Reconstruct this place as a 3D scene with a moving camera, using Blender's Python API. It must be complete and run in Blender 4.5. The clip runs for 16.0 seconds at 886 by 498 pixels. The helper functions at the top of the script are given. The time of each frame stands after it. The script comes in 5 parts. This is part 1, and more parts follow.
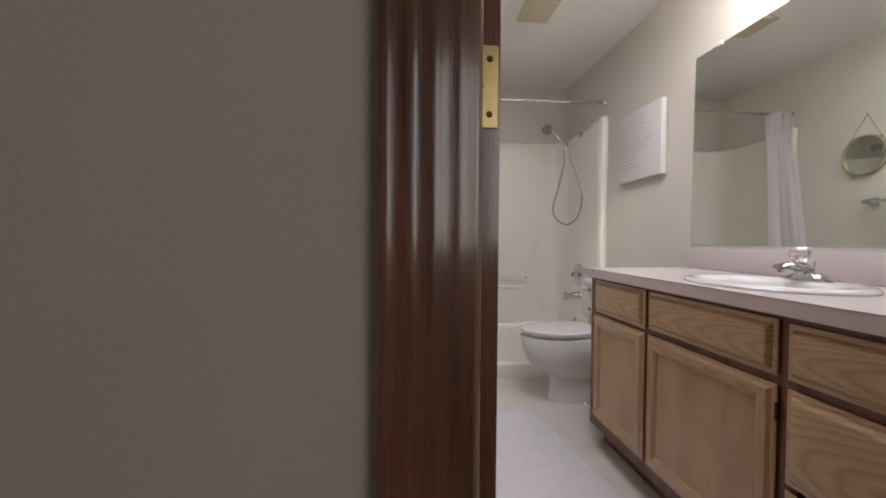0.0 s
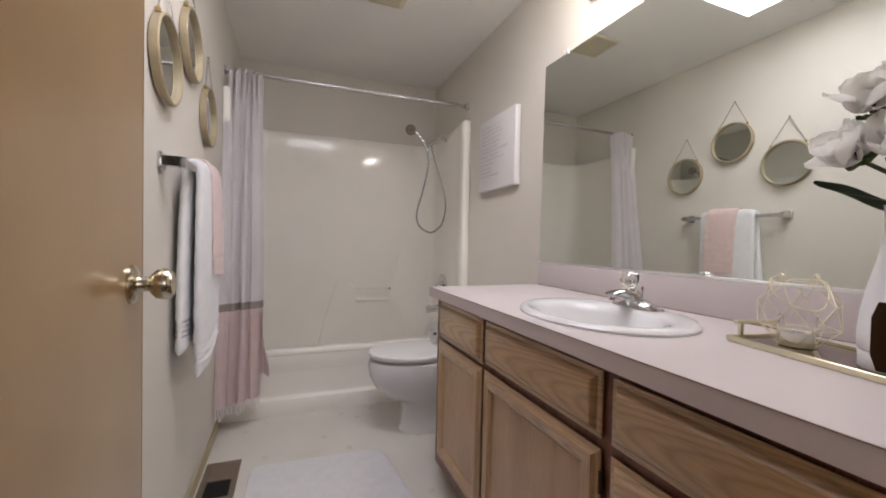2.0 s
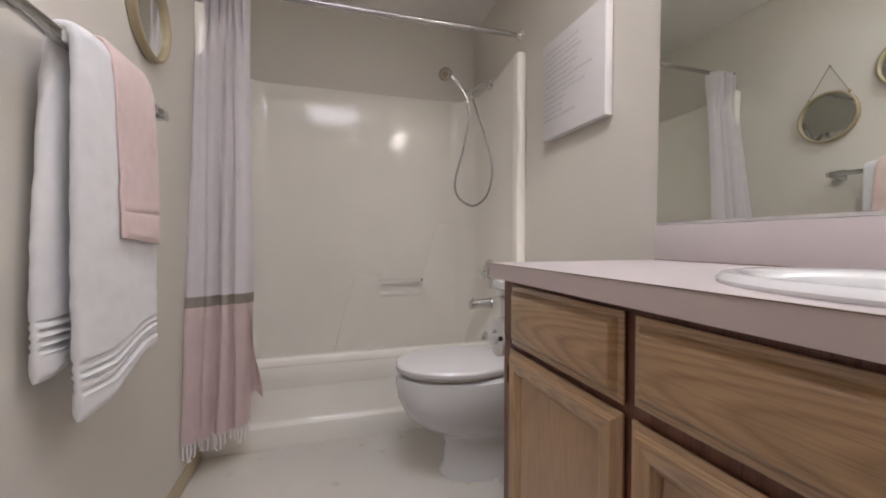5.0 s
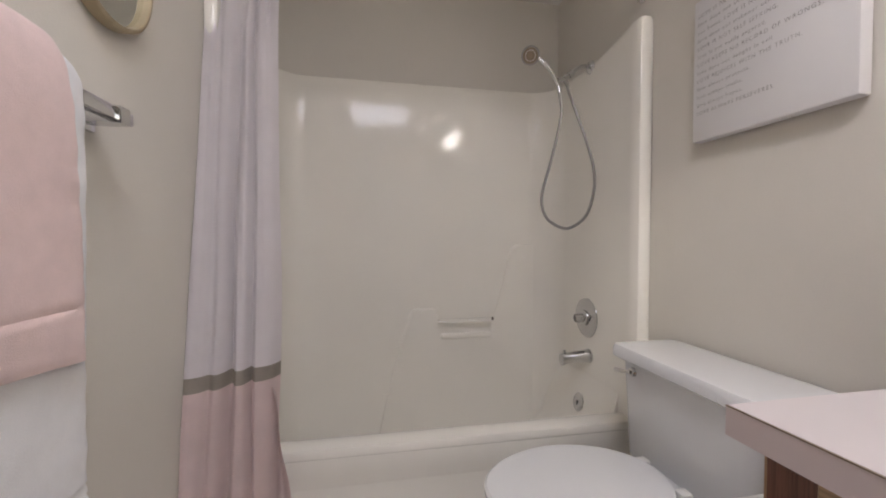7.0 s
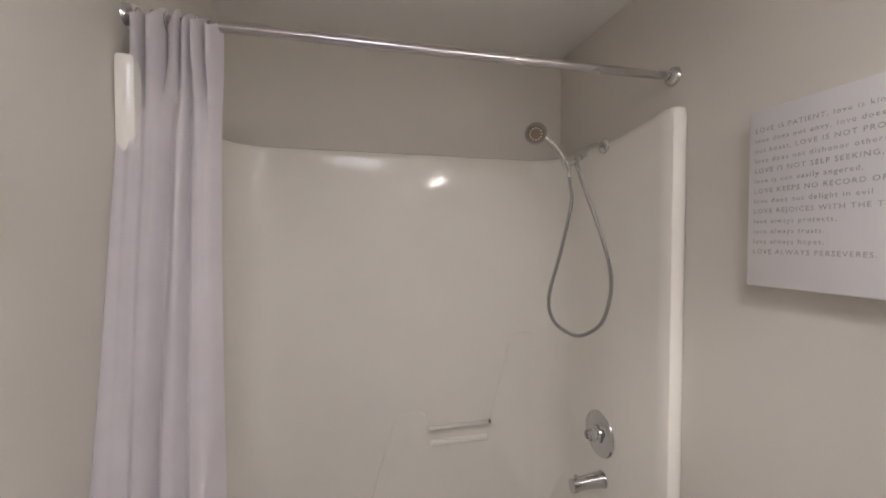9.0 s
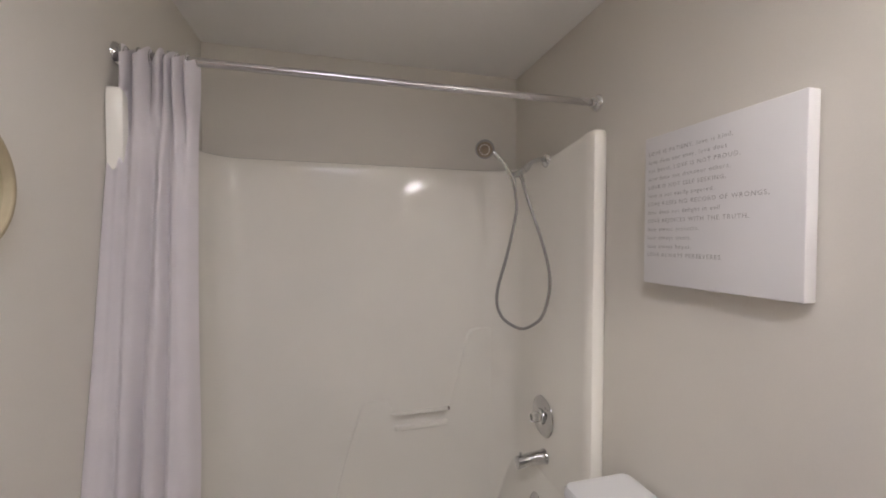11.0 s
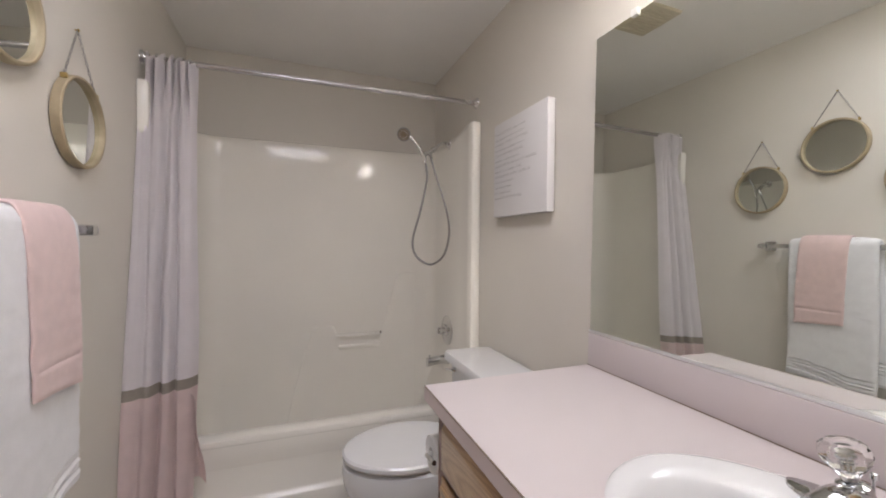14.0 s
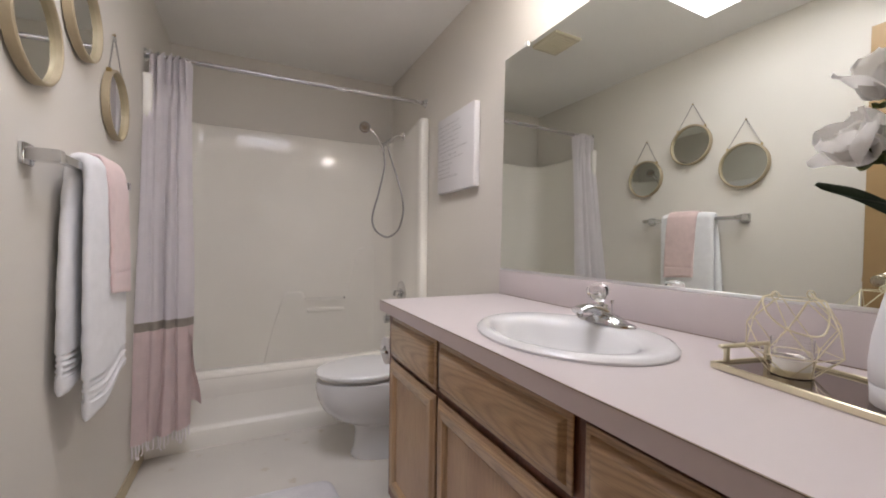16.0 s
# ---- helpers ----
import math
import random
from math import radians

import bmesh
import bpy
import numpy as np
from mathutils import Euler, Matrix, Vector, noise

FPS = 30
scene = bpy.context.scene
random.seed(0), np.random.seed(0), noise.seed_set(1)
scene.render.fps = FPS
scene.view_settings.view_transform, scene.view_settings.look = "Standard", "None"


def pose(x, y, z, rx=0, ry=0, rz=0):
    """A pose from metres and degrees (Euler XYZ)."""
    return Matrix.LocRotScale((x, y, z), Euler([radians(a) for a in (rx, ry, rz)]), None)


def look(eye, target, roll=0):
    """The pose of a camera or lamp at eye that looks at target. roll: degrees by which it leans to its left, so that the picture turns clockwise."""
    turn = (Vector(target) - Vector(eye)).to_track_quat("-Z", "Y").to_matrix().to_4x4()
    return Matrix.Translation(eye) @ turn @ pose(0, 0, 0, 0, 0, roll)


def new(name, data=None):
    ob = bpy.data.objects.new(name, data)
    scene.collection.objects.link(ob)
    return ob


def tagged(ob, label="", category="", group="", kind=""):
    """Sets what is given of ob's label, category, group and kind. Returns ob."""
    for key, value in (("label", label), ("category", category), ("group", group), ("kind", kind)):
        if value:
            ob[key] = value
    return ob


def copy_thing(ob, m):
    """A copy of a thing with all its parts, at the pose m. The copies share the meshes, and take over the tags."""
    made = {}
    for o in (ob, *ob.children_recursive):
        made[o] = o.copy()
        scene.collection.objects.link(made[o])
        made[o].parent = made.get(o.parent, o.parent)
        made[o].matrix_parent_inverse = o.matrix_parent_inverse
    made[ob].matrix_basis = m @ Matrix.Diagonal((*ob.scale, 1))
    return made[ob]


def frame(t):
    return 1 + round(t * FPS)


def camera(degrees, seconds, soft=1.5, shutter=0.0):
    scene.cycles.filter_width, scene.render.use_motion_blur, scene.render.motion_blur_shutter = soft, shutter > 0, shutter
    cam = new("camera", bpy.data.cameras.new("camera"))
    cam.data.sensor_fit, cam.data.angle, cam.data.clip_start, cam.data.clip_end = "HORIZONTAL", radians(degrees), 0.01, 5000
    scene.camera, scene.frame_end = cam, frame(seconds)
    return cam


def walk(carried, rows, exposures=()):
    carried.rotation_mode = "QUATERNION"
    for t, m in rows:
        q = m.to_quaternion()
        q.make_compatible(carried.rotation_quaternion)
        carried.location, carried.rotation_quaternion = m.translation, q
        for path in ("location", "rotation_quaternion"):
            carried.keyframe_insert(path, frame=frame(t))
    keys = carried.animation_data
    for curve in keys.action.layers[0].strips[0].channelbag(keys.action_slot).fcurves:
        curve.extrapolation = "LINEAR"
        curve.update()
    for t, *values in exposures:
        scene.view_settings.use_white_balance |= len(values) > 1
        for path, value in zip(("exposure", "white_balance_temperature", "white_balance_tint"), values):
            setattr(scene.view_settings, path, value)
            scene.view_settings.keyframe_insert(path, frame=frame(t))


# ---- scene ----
cam = camera(97.0, 16.0, soft=1.9)
PATH = [
    (0, (0.039, -0.082, 1.003), (0.228, 1.909, 0.954), 0.4),
    (0.5, (0.141, -0.021, 1.007), (0.497, 1.947, 0.959), 0.8),
    (1, (0.233, 0.047, 1.006), (0.73, 1.984, 0.96), 1.0),
    (1.5, (0.293, 0.107, 1.044), (0.916, 2.007, 0.998), 1.0),
    (2, (0.359, 0.174, 1.07), (1.077, 2.04, 1.029), 1.2),
    (2.5, (0.417, 0.241, 1.09), (1.192, 2.084, 1.048), 1.1),
    (3, (0.469, 0.318, 1.085), (1.262, 2.153, 1.044), 0.8),
    (3.5, (0.501, 0.396, 1.073), (1.301, 2.229, 1.024), 0.8),
    (4, (0.522, 0.521, 1.034), (1.295, 2.365, 0.987), 0.4),
    (4.5, (0.525, 0.671, 0.959), (1.207, 2.551, 0.918), 0.3),
    (4.7, (0.516, 0.731, 0.926), (1.152, 2.627, 0.884), 0.2),
    (6.8, (0.461, 1.341, 1.028), (0.853, 3.301, 0.983), 0.1),
    (7, (0.469, 1.384, 1.08), (0.847, 3.348, 1.033), 0.2),
    (7.5, (0.472, 1.486, 1.199), (0.855, 3.448, 1.152), 0.2),
    (8, (0.479, 1.575, 1.306), (0.887, 3.532, 1.259), 0.2),
    (8.5, (0.486, 1.639, 1.417), (0.921, 3.591, 1.369), 0.1),
    (9, (0.493, 1.668, 1.504), (0.955, 3.613, 1.451), 0.1),
    (9.2, (0.514, 1.667, 1.528), (0.968, 3.614, 1.478), 0.3),
    (11.5, (0.574, 1.365, 1.499), (1.133, 3.285, 1.459), 0.2),
    (12, (0.56, 1.26, 1.45), (1.154, 3.17, 1.421), 0.3),
    (12.5, (0.581, 1.149, 1.407), (1.179, 3.057, 1.369), 0.5),
    (13, (0.59, 1.048, 1.353), (1.21, 2.949, 1.318), 0.4),
    (13.5, (0.603, 0.913, 1.305), (1.254, 2.804, 1.269), 0.5),
    (14, (0.595, 0.774, 1.267), (1.291, 2.649, 1.232), 0.5),
    (14.5, (0.583, 0.643, 1.223), (1.322, 2.501, 1.191), 0.5),
    (15, (0.553, 0.532, 1.168), (1.334, 2.373, 1.14), 0.6),
    (15.5, (0.509, 0.421, 1.113), (1.333, 2.243, 1.087), 0.6),
    (16, (0.47, 0.309, 1.094), (1.348, 2.106, 1.064), 0.7),
]
walk(cam, [(t, look(eye, target, roll)) for t, eye, target, roll in PATH])
# ---- world, sun, lamps ----
world = bpy.data.worlds.new("daylight")
scene.world = world
world.use_nodes = True
sky = world.node_tree.nodes.new("ShaderNodeTexSky")
sky.sky_type, sky.sun_disc, sky.sun_elevation, sky.sun_rotation = "NISHITA", False, radians(48), radians(215)
world.node_tree.links.new(sky.outputs["Color"], world.node_tree.nodes["Background"].inputs["Color"])
world.node_tree.nodes["Background"].inputs["Strength"].default_value = 0.12
scene.view_settings.exposure = 0.33


def lamp(name, kind, power, colour, m, size=0.0, size_y=0.0):
    data = bpy.data.lights.new(name, kind)
    data.energy, data.color = power, colour
    if kind == "AREA":
        data.shape, data.size, data.size_y = "RECTANGLE", size, size_y
    ob = new(name, data)
    ob.matrix_world = m
    return ob


sun = lamp("sun", "SUN", 0.8, (1.0, 0.95, 0.88), look((-3, -4, 6), (0.5, 1.2, 0)))
sun.data.angle = radians(12)
# daylight under the skylight's dome, and a fill lamp added at an assumed hall window
lamp("skylight_daylight", "AREA", 13.5, (0.90, 0.885, 1.0), pose(0.595, 1.19, 2.595, 26, 0, 0), 0.59, 0.88)
lamp("hall_fill", "AREA", 4.6, (1.0, 0.93, 0.86), look((1.2, -1.56, 1.5), (0.6, 0.2, 1.2)), 0.8, 1.1)

# helpers of the scene
def thing(name, label, category, at=(0, 0, 0), group="", kind=""):
    ob = new(name)
    ob.empty_display_size = 0.05
    ob.matrix_basis = Matrix.Translation(at)
    return tagged(ob, label, category, group, kind)


def to_mesh(name, bm, material, smooth=True):
    bmesh.ops.recalc_face_normals(bm, faces=bm.faces[:])
    me = bpy.data.meshes.new(name)
    bm.to_mesh(me)
    bm.free()
    me.materials.append(material)
    if smooth:
        me.shade_smooth()
        me.set_sharp_from_angle(angle=radians(38))
    return me


def part(name, bm, material, parent, label="", smooth=True):
    ob = new(name, to_mesh(name, bm, material, smooth))
    ob.parent = parent
    ob.matrix_parent_inverse = parent.matrix_basis.inverted()
    return tagged(ob, label)


def solid(name, bm, material, label, category, kind="", group="", smooth=True):
    return tagged(new(name, to_mesh(name, bm, material, smooth)), label, category, group, kind)


def box(x0, x1, y0, y1, z0, z1, bevel=0.0, seg=2, bm=None):
    made = bm or bmesh.new()
    vs = [made.verts.new((x, y, z)) for x in (x0, x1) for y in (y0, y1) for z in (z0, z1)]
    fs = [made.faces.new([vs[i] for i in f]) for f in ((0, 1, 3, 2), (4, 6, 7, 5), (0, 4, 5, 1), (2, 3, 7, 6), (0, 2, 6, 4), (1, 5, 7, 3))]
    if bevel:
        es = list({e for f in fs for e in f.edges})
        bmesh.ops.bevel(made, geom=es, offset=bevel, segments=seg, affect="EDGES", profile=0.5)
    return made


def prism(poly, axis, a, b, bevel=0.0, seg=2, bm=None):
    """A polygon drawn in the two other axes (in order x, y, z), pushed along axis from a to b."""
    made = bm or bmesh.new()

    def at(p, v):
        return {"x": (v, p[0], p[1]), "y": (p[0], v, p[1]), "z": (p[0], p[1], v)}[axis]
    lo, hi = [made.verts.new(at(p, a)) for p in poly], [made.verts.new(at(p, b)) for p in poly]
    fs = [made.faces.new(lo), made.faces.new(hi[::-1])]
    n = len(poly)
    for i in range(n):
        fs.append(made.faces.new((lo[i], hi[i], hi[(i + 1) % n], lo[(i + 1) % n])))
    if bevel:
        es = list({e for f in fs[:2] for e in f.edges})
        bmesh.ops.bevel(made, geom=es, offset=bevel, segments=seg, affect="EDGES", profile=0.5)
    return made


def lathe(profile, at=(0, 0, 0), way=(0, 0, 1), n=32, bm=None, sx=1.0, sy=1.0):
    """Rings of (radius, height) turned round the way from at; closed at ends of radius 0."""
    made = bm or bmesh.new()
    m = Matrix.Translation(at) @ Vector(way).to_track_quat("Z", "Y").to_matrix().to_4x4()
    rings = []
    for r, h in profile:
        if r < 1e-6:
            rings.append([made.verts.new(m @ Vector((0, 0, h)))])
        else:
            rings.append([made.verts.new(m @ Vector((sx * r * math.cos(2 * math.pi * i / n), sy * r * math.sin(2 * math.pi * i / n), h))) for i in range(n)])
    for a, b in zip(rings, rings[1:]):
        for i in range(n):
            j = (i + 1) % n
            f = [a[i % len(a)], a[j % len(a)], b[j % len(b)], b[i % len(b)]]
            f = [v for k, v in enumerate(f) if v not in f[:k]]
            if len(f) > 2:
                made.faces.new(f)
    return made


def spline(points, n=8):
    """A smooth line through points."""
    ps = [Vector(p) for p in points]
    ps = [2 * ps[0] - ps[1]] + ps + [2 * ps[-1] - ps[-2]]
    out = []
    for a, b, c, d in zip(ps, ps[1:], ps[2:], ps[3:]):
        for i in range(n):
            t = i / n
            out.append(0.5 * (2 * b + (c - a) * t + (2 * a - 5 * b + 4 * c - d) * t * t + (3 * b - a - 3 * c + d) * t ** 3))
    return out + [ps[-2]]


def tube(points, r, n=12, bm=None, caps=True):
    """A round bar along points; r is a number or one a point."""
    made = bm or bmesh.new()
    ps = [Vector(p) for p in points]
    up = Vector((0.3, 0.5, 0.81))
    rings = []
    for i, p in enumerate(ps):
        d = (ps[min(i + 1, len(ps) - 1)] - ps[max(i - 1, 0)]).normalized()
        u = (up - d * up.dot(d)).normalized()
        up = u
        v = d.cross(u)
        rr = r if isinstance(r, (int, float)) else r[i]
        rings.append([made.verts.new(p + rr * (u * math.cos(2 * math.pi * k / n) + v * math.sin(2 * math.pi * k / n))) for k in range(n)])
    for a, b in zip(rings, rings[1:]):
        for k in range(n):
            made.faces.new((a[k], a[(k + 1) % n], b[(k + 1) % n], b[k]))
    if caps:
        made.faces.new(rings[0])
        made.faces.new(rings[-1])
    return made


def sheet(fn, nu, nv, thick=0.0, bm=None):
    """A surface fn(u, v) over 0..1, with thickness along its normals if given."""
    made = bm or bmesh.new()
    g = [[made.verts.new(fn(i / nu, j / nv)) for j in range(nv + 1)] for i in range(nu + 1)]
    fs = [made.faces.new((g[i][j], g[i + 1][j], g[i + 1][j + 1], g[i][j + 1])) for i in range(nu) for j in range(nv)]
    if thick:
        bmesh.ops.solidify(made, geom=fs, thickness=thick)
    return made


# ---- materials ----
def material(name, base, rough=0.5, metal=0.0, vary=0.06, scale=6.0, fine=0.0, fine_scale=300.0, bump=0.0, bump_scale=200.0,
             second=None, stretch=(1, 1, 1), coat=0.0, sheen=0.0, rough_vary=0.08, spec=0.5, transmission=0.0, ior=1.45):
    m = bpy.data.materials.new(name)
    m.use_nodes = True
    nt = m.node_tree
    b = nt.nodes["Principled BSDF"]
    b.inputs["Roughness"].default_value, b.inputs["Metallic"].default_value = rough, metal
    b.inputs["Coat Weight"].default_value, b.inputs["Coat Roughness"].default_value = coat, 0.08
    b.inputs["Sheen Weight"].default_value, b.inputs["Sheen Roughness"].default_value = sheen, 0.5
    b.inputs["Specular IOR Level"].default_value = spec
    b.inputs["Transmission Weight"].default_value, b.inputs["IOR"].default_value = transmission, ior
    link = nt.links.new
    tc = nt.nodes.new("ShaderNodeTexCoord")
    mp = nt.nodes.new("ShaderNodeMapping")
    mp.inputs["Scale"].default_value = stretch
    link(tc.outputs["Object"], mp.inputs["Vector"])
    big = nt.nodes.new("ShaderNodeTexNoise")
    big.inputs["Scale"].default_value, big.inputs["Detail"].default_value = scale, 6
    link(mp.outputs["Vector"], big.inputs["Vector"])
    small = nt.nodes.new("ShaderNodeTexNoise")
    small.inputs["Scale"].default_value, small.inputs["Detail"].default_value = fine_scale, 3
    link(mp.outputs["Vector"], small.inputs["Vector"])
    ramp = nt.nodes.new("ShaderNodeValToRGB")
    dark = second or tuple(c * (1 - 2 * vary) for c in base)
    ramp.color_ramp.elements[0].position, ramp.color_ramp.elements[1].position = 0.3, 0.7
    ramp.color_ramp.elements[0].color, ramp.color_ramp.elements[1].color = (*dark, 1), (*base, 1)
    link(big.outputs["Fac"], ramp.inputs["Fac"])
    mix = nt.nodes.new("ShaderNodeMix")
    mix.data_type, mix.blend_type = "RGBA", "MULTIPLY"
    mix.inputs["Factor"].default_value = fine
    link(ramp.outputs["Color"], mix.inputs["A"])
    link(small.outputs["Color"], mix.inputs["B"])
    bw = nt.nodes.new("ShaderNodeRGBToBW")
    link(small.outputs["Color"], bw.inputs["Color"])
    link(bw.outputs["Val"], mix.inputs["B"])
    link(mix.outputs["Result"], b.inputs["Base Color"])
    mr = nt.nodes.new("ShaderNodeMapRange")
    mr.inputs["To Min"].default_value, mr.inputs["To Max"].default_value = max(0.0, rough - rough_vary), min(1, rough + rough_vary)
    link(big.outputs["Fac"], mr.inputs["Value"])
    link(mr.outputs["Result"], b.inputs["Roughness"])
    if bump:
        bn = nt.nodes.new("ShaderNodeTexNoise")
        bn.inputs["Scale"].default_value, bn.inputs["Detail"].default_value = bump_scale, 3
        link(mp.outputs["Vector"], bn.inputs["Vector"])
        bp = nt.nodes.new("ShaderNodeBump")
        bp.inputs["Strength"].default_value, bp.inputs["Distance"].default_value = bump, 0.002
        link(bn.outputs["Fac"], bp.inputs["Height"])
        link(bp.outputs["Normal"], b.inputs["Normal"])
    return m


def wood(name, light, dark, axis, rings=9.0, rough=0.38, coat=0.25, contrast=0.6, pore=0.35, warp=3.0, coat_rough=0.2, arcs=0.0):
    """Sawn timber with long grain along axis, cathedral figure and dark pores."""
    m = bpy.data.materials.new(name)
    m.use_nodes = True
    nt = m.node_tree
    link = nt.links.new
    b = nt.nodes["Principled BSDF"]
    b.inputs["Coat Weight"].default_value, b.inputs["Coat Roughness"].default_value = coat, coat_rough
    tc = nt.nodes.new("ShaderNodeTexCoord")
    info = nt.nodes.new("ShaderNodeObjectInfo")
    shift = nt.nodes.new("ShaderNodeVectorMath")
    shift.operation = "MULTIPLY_ADD"
    shift.inputs[1].default_value = (3.7, 5.1, 2.3)
    link(info.outputs["Random"], shift.inputs[0])
    link(tc.outputs["Object"], shift.inputs[2])
    mp = nt.nodes.new("ShaderNodeMapping")
    s = [1.0, 1.0, 1.0]
    s["xyz".index(axis)] = 0.16
    mp.inputs["Scale"].default_value = s
    link(shift.outputs["Vector"], mp.inputs["Vector"])
    figure = nt.nodes.new("ShaderNodeTexNoise")
    figure.inputs["Scale"].default_value, figure.inputs["Detail"].default_value, figure.inputs["Distortion"].default_value = warp, 2.0, 0.4
    link(mp.outputs["Vector"], figure.inputs["Vector"])
    mul = nt.nodes.new("ShaderNodeMath")
    mul.operation, mul.inputs[1].default_value = "MULTIPLY", rings
    link(figure.outputs["Fac"], mul.inputs[0])
    fr = nt.nodes.new("ShaderNodeMath")
    fr.operation = "FRACT"
    if arcs:
        # nested arches along the board
        sep = nt.nodes.new("ShaderNodeSeparateXYZ")
        link(tc.outputs["Generated"], sep.inputs["Vector"])
        across = nt.nodes.new("ShaderNodeMath")
        across.operation, across.inputs[1].default_value = "SUBTRACT", 0.42
        link(sep.outputs["Z" if axis == "y" else "Y"], across.inputs[0])
        square = nt.nodes.new("ShaderNodeMath")
        square.operation = "MULTIPLY"
        link(across.outputs["Value"], square.inputs[0])
        link(across.outputs["Value"], square.inputs[1])
        bow = nt.nodes.new("ShaderNodeMath")
        bow.operation, bow.inputs[1].default_value = "MULTIPLY_ADD", arcs * 3.2
        link(square.outputs["Value"], bow.inputs[0])
        link(mul.outputs["Value"], bow.inputs[2])
        run = nt.nodes.new("ShaderNodeMath")
        run.operation, run.inputs[1].default_value = "MULTIPLY_ADD", arcs * 0.8
        link(sep.outputs["Y" if axis == "y" else "Z"], run.inputs[0])
        link(bow.outputs["Value"], run.inputs[2])
        link(run.outputs["Value"], fr.inputs[0])
    else:
        link(mul.outputs["Value"], fr.inputs[0])
    ramp = nt.nodes.new("ShaderNodeValToRGB")
    e = ramp.color_ramp.elements
    mid = tuple(l + (d - l) * contrast for l, d in zip(light, dark))
    e[0].position, e[0].color = 0.0, (*mid, 1)
    e[1].position, e[1].color = 0.35, (*light, 1)
    n1 = e.new(0.8)
    n1.color = (*tuple(l + (d - l) * contrast * 0.35 for l, d in zip(light, dark)), 1)
    n2 = e.new(1.0)
    n2.color = (*mid, 1)
    link(fr.outputs["Value"], ramp.inputs["Fac"])
    mp2 = nt.nodes.new("ShaderNodeMapping")
    s2 = [1.0, 1.0, 1.0]
    s2["xyz".index(axis)] = 0.03
    mp2.inputs["Scale"].default_value = s2
    link(shift.outputs["Vector"], mp2.inputs["Vector"])
    pores = nt.nodes.new("ShaderNodeTexNoise")
    pores.inputs["Scale"].default_value, pores.inputs["Detail"].default_value = 420.0, 2.0
    link(mp2.outputs["Vector"], pores.inputs["Vector"])
    pr = nt.nodes.new("ShaderNodeValToRGB")
    pr.color_ramp.elements[0].position, pr.color_ramp.elements[0].color = 0.36, (1 - pore, 1 - pore, 1 - pore, 1)
    pr.color_ramp.elements[1].position, pr.color_ramp.elements[1].color = 0.5, (1, 1, 1, 1)
    link(pores.outputs["Fac"], pr.inputs["Fac"])
    blotch = nt.nodes.new("ShaderNodeTexNoise")
    blotch.inputs["Scale"].default_value = 5.0
    link(shift.outputs["Vector"], blotch.inputs["Vector"])
    bl = nt.nodes.new("ShaderNodeMapRange")
    bl.inputs["To Min"].default_value, bl.inputs["To Max"].default_value = 0.82, 1.12
    link(blotch.outputs["Fac"], bl.inputs["Value"])
    m1 = nt.nodes.new("ShaderNodeMix")
    m1.data_type, m1.blend_type = "RGBA", "MULTIPLY"
    m1.inputs["Factor"].default_value = 1.0
    link(ramp.outputs["Color"], m1.inputs["A"])
    link(pr.outputs["Color"], m1.inputs["B"])
    m2 = nt.nodes.new("ShaderNodeMix")
    m2.data_type, m2.blend_type = "RGBA", "MULTIPLY"
    m2.inputs["Factor"].default_value = 1.0
    link(m1.outputs["Result"], m2.inputs["A"])
    link(bl.outputs["Result"], m2.inputs["B"])
    link(m2.outputs["Result"], b.inputs["Base Color"])
    rr = nt.nodes.new("ShaderNodeMapRange")
    rr.inputs["To Min"].default_value, rr.inputs["To Max"].default_value = rough + 0.4 * pore, rough - 0.24 * pore
    link(pores.outputs["Fac"], rr.inputs["Value"])
    link(rr.outputs["Result"], b.inputs["Roughness"])
    bp = nt.nodes.new("ShaderNodeBump")
    bp.inputs["Strength"].default_value, bp.inputs["Distance"].default_value = min(0.25, pore), 0.001
    link(pores.outputs["Fac"], bp.inputs["Height"])
    link(bp.outputs["Normal"], b.inputs["Normal"])
    return m


